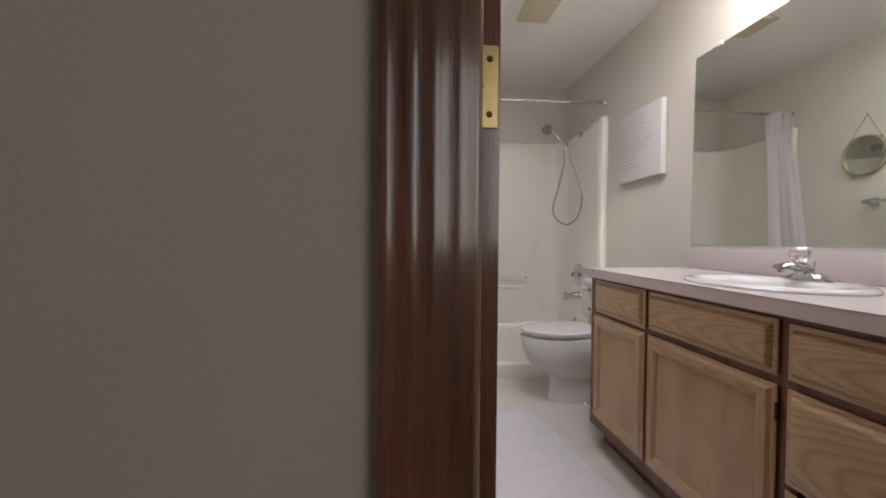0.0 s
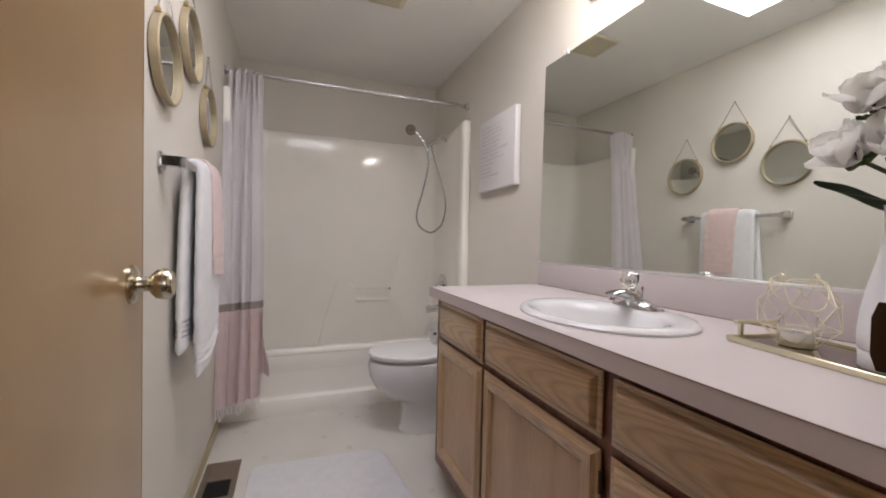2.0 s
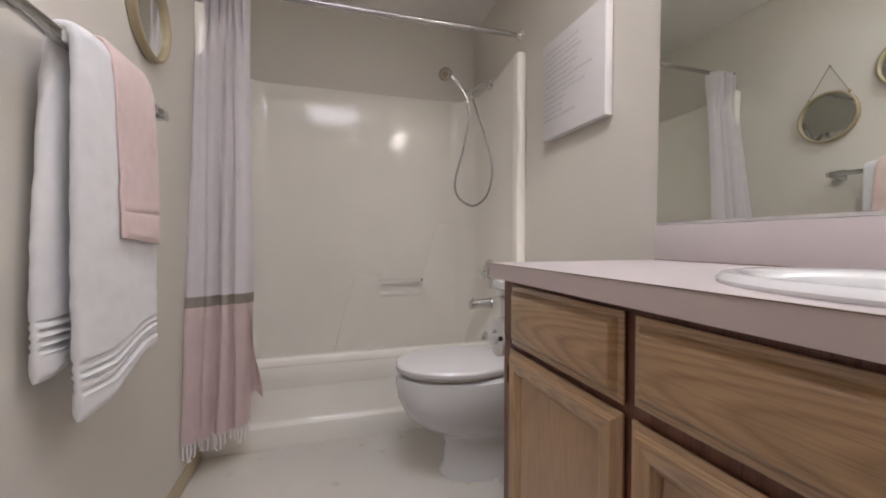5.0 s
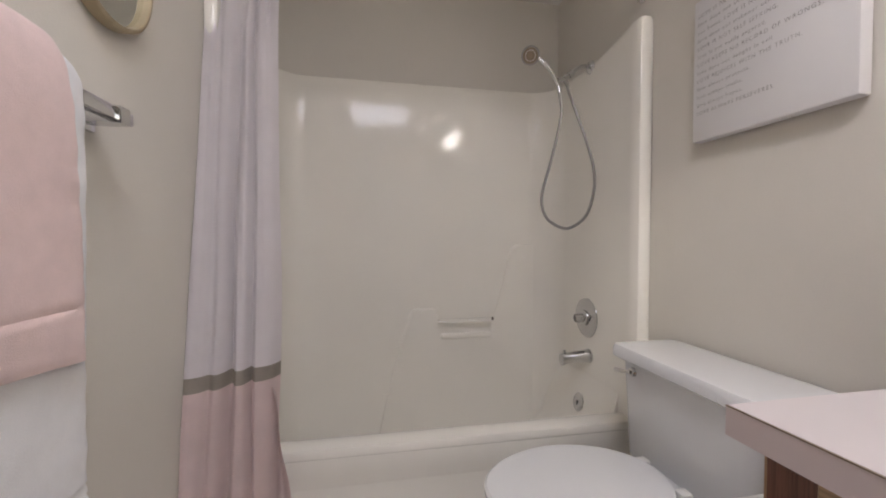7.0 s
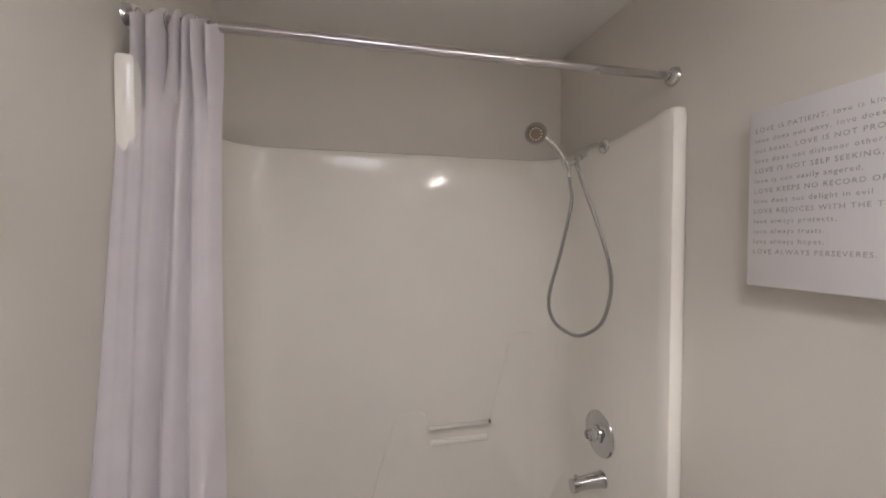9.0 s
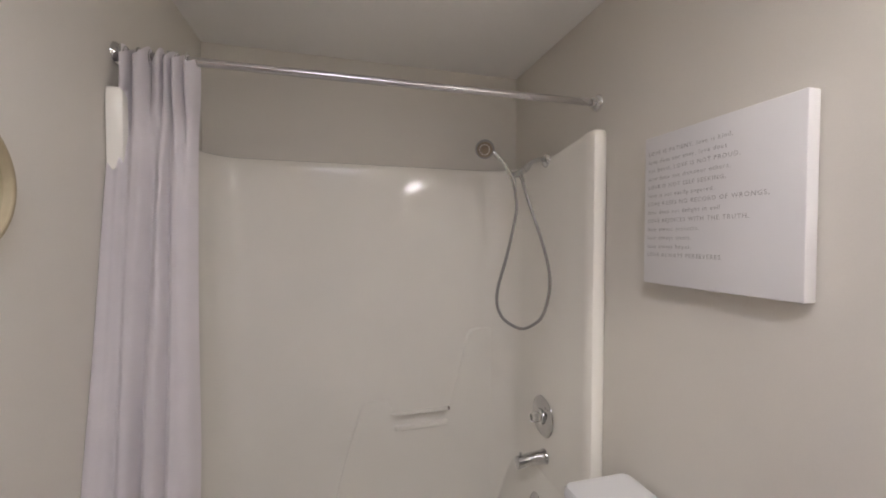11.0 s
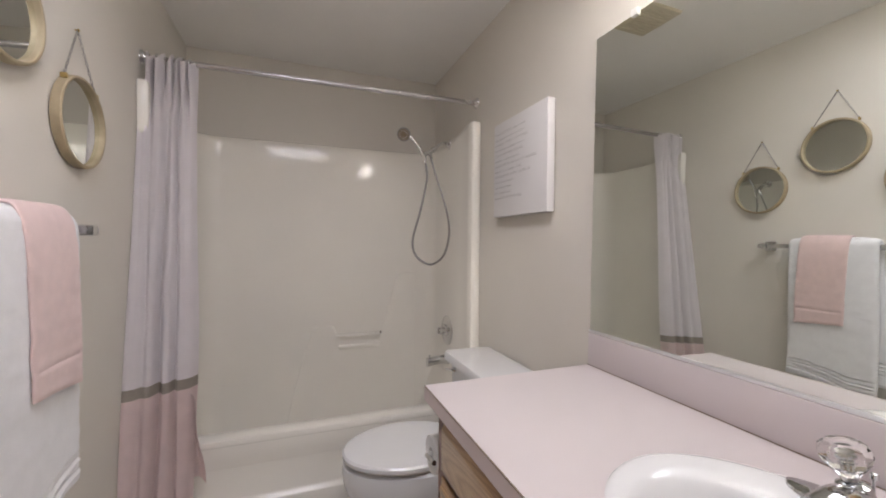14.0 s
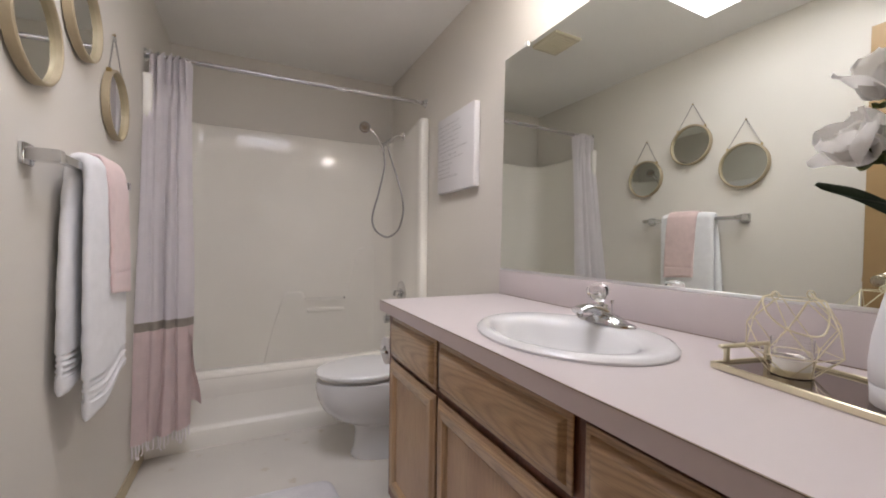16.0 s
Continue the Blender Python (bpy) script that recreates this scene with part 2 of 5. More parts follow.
def vinyl_floor(name):
    """Cream sheet vinyl with a faint lattice of small beige motifs and scuffs."""
    m = material(name, (0.78, 0.745, 0.685), rough=0.34, vary=0.05, scale=3.0, fine=0.12, fine_scale=500, bump=0.05, bump_scale=60, rough_vary=0.1)
    nt = m.node_tree
    link = nt.links.new
    b = nt.nodes["Principled BSDF"]
    tc = nt.nodes.new("ShaderNodeTexCoord")
    mp = nt.nodes.new("ShaderNodeMapping")
    mp.inputs["Rotation"].default_value = (0, 0, radians(45))
    link(tc.outputs["Object"], mp.inputs["Vector"])
    vo = nt.nodes.new("ShaderNodeTexVoronoi")
    vo.inputs["Scale"].default_value, vo.inputs["Randomness"].default_value = 7.0, 0.35
    link(mp.outputs["Vector"], vo.inputs["Vector"])
    ns = nt.nodes.new("ShaderNodeTexNoise")
    ns.inputs["Scale"].default_value = 90.0
    link(tc.outputs["Object"], ns.inputs["Vector"])
    ad = nt.nodes.new("ShaderNodeMath")
    ad.operation = "MULTIPLY_ADD"
    ad.inputs[1].default_value = 0.35
    link(ns.outputs["Fac"], ad.inputs[0])
    link(vo.outputs["Distance"], ad.inputs[2])
    rp = nt.nodes.new("ShaderNodeValToRGB")
    rp.color_ramp.elements[0].position, rp.color_ramp.elements[0].color = 0.25, (0.82, 0.76, 0.66, 1)
    rp.color_ramp.elements[1].position, rp.color_ramp.elements[1].color = 0.34, (1, 1, 1, 1)
    link(ad.outputs["Value"], rp.inputs["Fac"])
    mx = nt.nodes.new("ShaderNodeMix")
    mx.data_type, mx.blend_type = "RGBA", "MULTIPLY"
    mx.inputs["Factor"].default_value = 0.75
    link(b.inputs["Base Color"].links[0].from_socket, mx.inputs["A"])
    link(rp.outputs["Color"], mx.inputs["B"])
    link(mx.outputs["Result"], b.inputs["Base Color"])
    return m


def emitter(name, colour, strength):
    m = material(name, (0.8, 0.8, 0.78), rough=0.4)
    b = m.node_tree.nodes["Principled BSDF"]
    b.inputs["Emission Color"].default_value, b.inputs["Emission Strength"].default_value = (*colour, 1), strength
    return m


WALL = material("wall_paint", (0.72, 0.68, 0.615), rough=0.62, vary=0.02, scale=2.0, fine=0.05, fine_scale=180, bump=0.18, bump_scale=230)
CEIL = material("ceiling_paint", (0.90, 0.88, 0.845), rough=0.8, vary=0.02, scale=2.0, fine=0.08, fine_scale=160, bump=0.3, bump_scale=160)
FLOOR = vinyl_floor("sheet_vinyl")
CARPET = material("hall_carpet", (0.32, 0.28, 0.23), rough=0.95, vary=0.12, scale=40, fine=0.4, bump=0.8, bump_scale=500)
BASEM = material("baseboard_vinyl", (0.55, 0.46, 0.30), rough=0.45, vary=0.06, scale=9)
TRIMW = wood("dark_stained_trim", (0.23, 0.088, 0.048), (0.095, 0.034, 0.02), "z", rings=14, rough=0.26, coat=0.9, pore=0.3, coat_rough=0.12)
TRIMH = wood("dark_stained_trim_head", (0.23, 0.088, 0.048), (0.095, 0.034, 0.02), "x", rings=14, rough=0.26, coat=0.9, pore=0.3, coat_rough=0.12)
DOORW = wood("oak_door_veneer", (0.39, 0.25, 0.115), (0.27, 0.155, 0.062), "z", rings=4, rough=0.28, coat=0.5, contrast=0.35, pore=0.015, warp=1.6)
OAKH = wood("oak_drawer_grain", (0.52, 0.335, 0.175), (0.28, 0.155, 0.075), "y", rings=5, rough=0.32, coat=1.0, coat_rough=0.10, contrast=0.55, pore=0.20, warp=3.4, arcs=6.0)
OAKV = wood("oak_door_grain", (0.52, 0.34, 0.185), (0.32, 0.18, 0.09), "z", rings=11, rough=0.36, coat=0.35, contrast=0.5, pore=0.22, warp=3.0)
# trim stain made lighter: room light on the jamb faces, put into the colour
JAMBLIT = wood("lit_stained_jamb", (0.33, 0.165, 0.075), (0.17, 0.075, 0.035), "z", rings=10, rough=0.26, coat=0.8, pore=0.2, coat_rough=0.12)
OAKP = wood("oak_panel_grain", (0.50, 0.32, 0.18), (0.34, 0.195, 0.105), "z", rings=8, rough=0.36, coat=0.35, contrast=0.45, pore=0.18, warp=2.4)
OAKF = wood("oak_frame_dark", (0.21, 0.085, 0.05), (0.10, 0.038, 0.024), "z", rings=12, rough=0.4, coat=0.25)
LAMINATE = material("pink_laminate", (0.63, 0.57, 0.57), rough=0.36, vary=0.015, scale=5, fine=0.03, fine_scale=400)
LAMEDGE = material("pink_laminate_edge", (0.61, 0.52, 0.51), rough=0.42, vary=0.02, scale=5)
PORCELAIN = material("white_porcelain", (0.76, 0.76, 0.765), rough=0.08, vary=0.01, scale=4, coat=0.4, rough_vary=0.03)
FIBRE = material("cream_gelcoat", (0.90, 0.868, 0.80), rough=0.10, vary=0.015, scale=3, spec=0.4, rough_vary=0.02, bump=0.02, bump_scale=9)
CHROME = material("chrome", (0.66, 0.66, 0.66), rough=0.09, metal=1.0, vary=0.02, rough_vary=0.04)
RODM = material("dull_chrome_rod", (0.58, 0.56, 0.565), rough=0.26, metal=1.0, vary=0.04)
HOSE = material("hose_steel", (0.36, 0.35, 0.34), rough=0.38, metal=1.0, vary=0.05)
ALU = material("satin_aluminium", (0.86, 0.86, 0.86), rough=0.35, metal=0.8, vary=0.02)
BRASS = material("aged_brass", (0.62, 0.46, 0.20), rough=0.32, metal=1.0, vary=0.15, scale=25, rough_vary=0.12)
KNOBM = material("satin_brass_knob", (0.64, 0.58, 0.45), rough=0.18, metal=1.0, vary=0.06, scale=20)
GOLD = material("gold_metal", (0.86, 0.80, 0.60), rough=0.34, metal=1.0, vary=0.06, scale=20)
FRAMEG = material("brushed_gold_rim", (0.47, 0.39, 0.26), rough=0.55, metal=0.4, vary=0.08, scale=30)
BRONZE = material("dark_bronze", (0.09, 0.055, 0.035), rough=0.4, metal=0.8, vary=0.1)
SILVER = material("mirror_silver", (0.83, 0.86, 0.82), rough=0.0, metal=1.0, vary=0.0, rough_vary=0.0)
SMOKED = material("smoked_tray_mirror", (0.32, 0.27, 0.24), rough=0.04, metal=1.0, vary=0.02, rough_vary=0.02)
CLEAR = material("clear_acrylic", (0.97, 0.97, 0.97), rough=0.02, vary=0.0, transmission=1.0, ior=1.49, rough_vary=0.0)
TOWELW = material("white_terry", (0.88, 0.87, 0.88), rough=0.95, vary=0.03, scale=30, fine=0.12, fine_scale=450, bump=0.4, bump_scale=650, sheen=0.3)
TOWELP = material("pink_terry", (0.82, 0.63, 0.60), rough=0.95, vary=0.05, scale=30, fine=0.12, fine_scale=450, bump=0.4, bump_scale=650, sheen=0.3)
CLOTHW = material("white_cotton", (0.98, 0.93, 0.945), rough=0.85, vary=0.02, scale=12, fine=0.05, fine_scale=700, bump=0.08, bump_scale=800, sheen=0.2)
CLOTHT = material("taupe_cotton", (0.56, 0.50, 0.43), rough=0.88, vary=0.05, scale=30, fine=0.2, fine_scale=700, bump=0.08, bump_scale=800)
CLOTHP = material("pink_cotton", (0.98, 0.82, 0.80), rough=0.88, vary=0.03, scale=18, fine=0.07, fine_scale=700, bump=0.08, bump_scale=800, sheen=0.2)
MATW = material("white_bath_mat", (0.90, 0.89, 0.91), rough=0.97, vary=0.04, scale=25, fine=0.3, fine_scale=300, bump=0.45, bump_scale=320, sheen=0.4)
CANVAS = material("white_canvas", (0.78, 0.76, 0.76), rough=0.75, vary=0.02, scale=5, fine=0.06, fine_scale=900, bump=0.15, bump_scale=900)
INK = material("faded_ink", (0.46, 0.43, 0.42), rough=0.8, vary=0.2, scale=30)
PLASTICW = material("white_plastic", (0.78, 0.77, 0.74), rough=0.35, vary=0.02)
FANM = material("almond_plastic", (0.62, 0.56, 0.42), rough=0.45, vary=0.03)
REGISTER = material("brown_steel", (0.26, 0.20, 0.145), rough=0.45, metal=0.3, vary=0.08, scale=25)
BLACK = material("duct_shade_black", (0.015, 0.013, 0.012), rough=0.9, vary=0.1)
VASEM = material("white_ceramic", (0.78, 0.78, 0.80), rough=0.3, vary=0.01)
PETAL = material("white_petal", (0.98, 0.97, 0.95), rough=0.55, vary=0.015, scale=30, sheen=0.2)
LEAF = material("dark_green_leaf", (0.055, 0.085, 0.045), rough=0.4, vary=0.25, scale=25)
STEM = material("brown_stem", (0.10, 0.08, 0.045), rough=0.7, vary=0.2, scale=40)
BUD = material("green_sepal", (0.16, 0.20, 0.06), rough=0.55, vary=0.2, scale=40)
WAX = material("white_wax", (0.82, 0.80, 0.74), rough=0.5, vary=0.02)
PAPER = material("tissue_paper", (0.82, 0.81, 0.80), rough=0.9, vary=0.02, fine=0.05)
FROST = emitter("lit_frosted_glass", (1.0, 0.94, 0.895), 44.0)


def let_light_through(m, amount):
    """Mixes a translucent part into a thin material."""
    nt = m.node_tree
    b, out = nt.nodes["Principled BSDF"], nt.nodes["Material Output"]
    tr = nt.nodes.new("ShaderNodeBsdfTranslucent")
    mx = nt.nodes.new("ShaderNodeMixShader")
    mx.inputs["Fac"].default_value = amount
    nt.links.new(b.inputs["Base Color"].links[0].from_socket, tr.inputs["Color"])
    nt.links.new(b.outputs["BSDF"], mx.inputs[1])
    nt.links.new(tr.outputs["BSDF"], mx.inputs[2])
    nt.links.new(mx.outputs["Shader"], out.inputs["Surface"])


let_light_through(PETAL, 0.5)

# ---- the rooms ----
LEFT, RIGHT, BACK, FRONT, HALL, TOP = -0.014, 1.52, 3.45, 0.33, 0.21, 2.395
JL, JR, HEAD = 0.094, 0.804, 2.12


def structure(name, bm, mat, label, category):
    return solid(name, bm, mat, label, category, kind="structure", smooth=False)


structure("floor", box(LEFT - 0.1, RIGHT + 0.1, HALL + 0.06, BACK + 0.1, -0.08, 0.0), FLOOR, "cream sheet vinyl floor with faint beige motifs", "floor")
structure("hall_floor", box(-1.6, 2.2, -1.7, HALL + 0.06, -0.08, -0.002), CARPET, "brown hall carpet outside the bathroom door", "floor")
structure("wall_left", box(LEFT - 0.12, LEFT, FRONT, BACK + 0.12, 0, TOP), WALL, "greige painted wall behind mirrors and towel bar", "wall")
structure("wall_right", box(RIGHT, RIGHT + 0.12, FRONT, BACK + 0.12, 0, TOP), WALL, "greige painted wall behind vanity and toilet", "wall")
structure("wall_back", box(LEFT, RIGHT, BACK, BACK + 0.12, 0, TOP), WALL, "greige painted wall above the tub surround", "wall")
front = box(-1.6, JL - 0.02, HALL, FRONT, 0, TOP)
box(JR + 0.02, 2.2, HALL, FRONT, 0, TOP, bm=front)
box(JL - 0.02, JR + 0.02, HALL, FRONT, HEAD + 0.02, TOP, bm=front)
structure("wall_front", front, WALL, "greige painted wall with the bathroom doorway", "wall")
hall = box(-1.72, -1.6, -1.7, HALL, 0, TOP)
box(2.2, 2.32, -1.7, HALL, 0, TOP, bm=hall)
box(-1.6, 0.75, -1.82, -1.7, 0, TOP, bm=hall)
box(1.65, 2.2, -1.82, -1.7, 0, TOP, bm=hall)
box(0.75, 1.65, -1.82, -1.7, 0, 0.9, bm=hall)
box(0.75, 1.65, -1.82, -1.7, 2.1, TOP, bm=hall)
structure("hall_wall", hall, WALL, "unseen greige painted hall walls with an assumed window opening", "wall")
# ceiling with the skylight's well
SX0, SX1, SY0, SY1 = 0.295, 0.895, 0.76, 1.655
cl = box(LEFT - 0.12, RIGHT + 0.12, SY1, BACK + 0.12, TOP, TOP + 0.1)
box(LEFT - 0.12, RIGHT + 0.12, FRONT, SY0, TOP, TOP + 0.1, bm=cl)
box(LEFT - 0.12, SX0, SY0, SY1, TOP, TOP + 0.1, bm=cl)
box(SX1, RIGHT + 0.12, SY0, SY1, TOP, TOP + 0.1, bm=cl)
structure("ceiling", cl, CEIL, "off-white textured ceiling with a skylight well", "ceiling")
structure("hall_ceiling", box(-1.72, 2.32, -1.82, FRONT, TOP + 0.001, TOP + 0.1), CEIL, "off-white hall ceiling", "ceiling")
skylight = thing("skylight", "white framed skylight with a plaster light well", "skylight", (0.595, 1.2, 2.5), kind="structure")
well = box(SX0 - 0.03, SX0, SY0 - 0.03, SY1 + 0.03, TOP + 0.1, 2.78)
box(SX1, SX1 + 0.03, SY0 - 0.03, SY1 + 0.03, TOP + 0.1, 2.78, bm=well)
box(SX0, SX1, SY0 - 0.03, SY0, TOP + 0.1, 2.78, bm=well)
box(SX0, SX1, SY1, SY1 + 0.03, TOP + 0.1, 2.78, bm=well)
part("light_well", well, CEIL, skylight, smooth=False)
part("pane", sheet(lambda u, v: (SX0 - 0.03 + 0.66 * u, SY0 - 0.03 + 0.955 * v, 2.79 + 0.12 * math.sin(math.pi * u) * math.sin(math.pi * v)), 12, 12, 0.004), CLEAR, skylight, "clear domed acrylic pane").visible_shadow = False
# baseboards
base = box(LEFT, LEFT + 0.008, FRONT, 2.69, 0, 0.065, 0.002, 1)
solid("baseboard", base, BASEM, "tan vinyl cove baseboard along the floor", "baseboard", kind="structure")
# assumed window at the hall's unseen end, to go with the added fill
win = thing("window_1", "assumed plain white hall window, out of view", "window", (1.2, -1.7, 0.9), kind="structure")
wf = box(0.75, 0.8, -1.8, -1.72, 0.9, 2.1, 0.004)
box(1.6, 1.65, -1.8, -1.72, 0.9, 2.1, 0.004, bm=wf)
box(0.8, 1.6, -1.8, -1.72, 0.9, 0.95, 0.004, bm=wf)
box(0.8, 1.6, -1.8, -1.72, 2.05, 2.1, 0.004, bm=wf)
part("window_frame", wf, PLASTICW, win)
gl = part("pane", box(0.8, 1.6, -1.765, -1.76, 0.95, 2.05), CLEAR, win)
gl.visible_shadow = False


# ---- doorway ----
def casing_profile(w, d):
    """Moulded casing: outer bead, hollow, ridges, thin inner edge."""
    return [(0, 0), (0, d), (0.10 * w, d), (0.16 * w, d * 0.86), (0.24 * w, d * 0.92), (0.36 * w, d * 0.86), (0.44 * w, d * 0.74), (0.52 * w, d * 0.80),
            (0.62 * w, d * 0.70), (0.70 * w, d * 0.56), (0.80 * w, d * 0.60), (0.9 * w, d * 0.5), (w, d * 0.38), (w, 0)]


frame_1 = thing("door_frame", "dark reddish stained wooden door frame with moulded casing", "door frame", (0.43, 0.27, 0), kind="structure")
cw, cd = 0.070, 0.016
for side, x0, sgn in (("left", JL - 0.004 - cw, 1), ("right", JR + 0.004 + cw, -1)):
    pts = [(x0 + sgn * a, HALL - b) for a, b in casing_profile(cw, cd)]
    part("casing", prism(pts, "z", 0, HEAD + 0.055), TRIMW, frame_1)
    xj = JL if side == "left" else JR
    a, b = (xj - 0.02, xj) if sgn == 1 else (xj, xj + 0.02)
    # left jamb takes the brightened, lit colour; the right keeps the plain trim
    part("jamb", box(a, b, HALL - 0.002, FRONT + 0.002, 0, HEAD + 0.02, 0.0015), JAMBLIT if sgn == 1 else TRIMW, frame_1)
    a, b = (xj, xj + 0.011) if sgn == 1 else (xj - 0.011, xj)
    part("stop", box(a, b, FRONT - 0.075, FRONT - 0.04, 0, HEAD, 0.003), JAMBLIT, frame_1)
pts = [(HALL - b, HEAD + 0.055 - a) for a, b in casing_profile(cw, cd)]
part("casing", prism(pts, "x", JL - 0.004 - cw, JR + 0.004 + cw), TRIMH, frame_1)
part("jamb", box(JL - 0.02, JR + 0.02, HALL - 0.002, FRONT + 0.002, HEAD, HEAD + 0.02, 0.0015), TRIMH, frame_1)
part("stop", box(JL, JR, FRONT - 0.075, FRONT - 0.04, HEAD - 0.011, HEAD, 0.003), TRIMH, frame_1)
strike = prism([(FRONT - 0.03, 0.972), (FRONT + 0.012, 0.972), (FRONT + 0.016, 0.985), (FRONT + 0.016, 1.015), (FRONT + 0.012, 1.028), (FRONT - 0.03, 1.028)], "x", JR - 0.0025, JR + 0.0005)
part("strike_plate", strike, BRONZE, frame_1, "dark bronze strike plate")

# the open door: built shut along +y from its hinge, then swung a little
DW, DT = 0.706, 0.035
door = thing("door_1", "open flush oak veneer door with brass knobs", "door")
part("door_leaf", box(-DT, 0, 0.002, DW, 0.014, 2.105, 0.0015, 1), DOORW, door)
part("hinge_edge", box(-DT - 0.0005, 0.0005, 0, 0.003, 0.014, 2.1055), TRIMW, door, "dark stained hinge edge", smooth=False)
part("latch_edge", box(-DT - 0.0005, 0.0005, DW - 0.001, DW + 0.002, 0.014, 2.1055), DOORW, door, "", smooth=False)
KZ, KY = 0.985, DW - 0.068
for sgn, x in ((1, 0.0), (-1, -DT)):
    kn = lathe([(0, 0), (0.033, 0), (0.033, 0.004), (0.028, 0.008), (0.015, 0.011), (0.0125, 0.018), (0.0125, 0.026), (0.018, 0.030), (0.0255, 0.037), (0.0275, 0.046),
                (0.026, 0.056), (0.021, 0.061), (0.008, 0.0625), (0.0, 0.062)], (x, KY, KZ), (sgn, 0, 0), 28)
    part("knob", kn, KNOBM if sgn > 0 else BRONZE, door, "satin brass knob" if sgn > 0 else "dark bronze knob")
part("latch", box(-DT * 0.5 - 0.007, -DT * 0.5 + 0.007, DW, DW + 0.010, KZ - 0.009, KZ + 0.009, 0.003), BRASS, door)
for hz in (0.27, 1.17, 1.86):
    leaf = part("hinge", box(-DT + 0.004, -0.002, -0.0022, 0.0, hz - 0.045, hz + 0.045, 0.0008, 1), BRASS, door, "aged brass butt hinge")
    part("knuckle", tube([(-DT - 0.003, -0.006, hz - 0.046), (-DT - 0.003, -0.006, hz + 0.046)], 0.0058, 12), BRASS, leaf)
    for sx, sz in ((-0.012, -0.03), (-0.022, 0.0), (-0.012, 0.03)):
        part("screw", lathe([(0, 0), (0.0038, 0), (0.003, 0.0012), (0, 0.0008)], (sx, -0.0023, hz + sz), (0, -1, 0), 10), BRONZE, leaf)
door.matrix_basis = pose(0.141, FRONT + 0.016, 0, 0, 0, 3.3)

# ---- vanity ----
VX, VY0, VY1 = 0.962, 0.345, 1.785
CZ0, CZ1 = 0.828, 0.866
van = thing("vanity_cabinet", "medium oak bathroom vanity cabinet with raised panel doors", "cabinet", (1.2, 1.05, 0))
carc = box(VX + 0.02, RIGHT, VY0, VY1, 0.098, CZ0 - 0.1, 0.0)
box(VX + 0.02, VX + 0.05, VY0, VY1, CZ0 - 0.1, CZ0, bm=carc)
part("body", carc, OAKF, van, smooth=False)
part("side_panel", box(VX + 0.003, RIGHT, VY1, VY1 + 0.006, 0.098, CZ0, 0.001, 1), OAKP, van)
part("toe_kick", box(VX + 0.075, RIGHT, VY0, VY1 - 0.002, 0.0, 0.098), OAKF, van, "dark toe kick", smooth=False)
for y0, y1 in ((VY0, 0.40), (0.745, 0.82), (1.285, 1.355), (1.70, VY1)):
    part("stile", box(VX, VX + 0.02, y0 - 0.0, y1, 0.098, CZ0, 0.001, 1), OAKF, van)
for y0, y1 in ((0.40, 0.745), (0.82, 1.285), (1.355, 1.70)):
    for z0, z1 in ((0.098, 0.175), (0.635, 0.69), (0.795, CZ0)):
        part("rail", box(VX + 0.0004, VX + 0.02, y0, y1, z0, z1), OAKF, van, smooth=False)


def slab_front(y0, y1, z0, z1):
    """A drawer front with a wide bevelled lip."""
    bm = bmesh.new()
    rings = []
    for x, d in ((VX, 0.005), (VX - 0.006, 0.0), (VX - 0.0085, 0.0), (VX - 0.0105, 0.003), (VX - 0.0105, 0.0125), (VX - 0.0125, 0.0135), (VX - 0.0150, 0.0150), (VX - 0.0215, 0.0215), (VX - 0.0235, 0.0240), (VX - 0.0245, 0.0280), (VX - 0.0245, 0.04)):
        rings.append([bm.verts.new(p) for p in ((x, y0 + d, z0 + d), (x, y1 - d, z0 + d), (x, y1 - d, z1 - d), (x, y0 + d, z1 - d))])
    for a, b in zip(rings, rings[1:]):
        for i in range(4):
            bm.faces.new((a[i], a[(i + 1) % 4], b[(i + 1) % 4], b[i]))
    bm.faces.new(rings[-1])
    bm.faces.new(rings[0])
    return bm


def drawer(y0, y1, z0, z1):
    part("drawer", slab_front(y0, y1, z0, z1), OAKH, van, "oak drawer front with a routed lip")


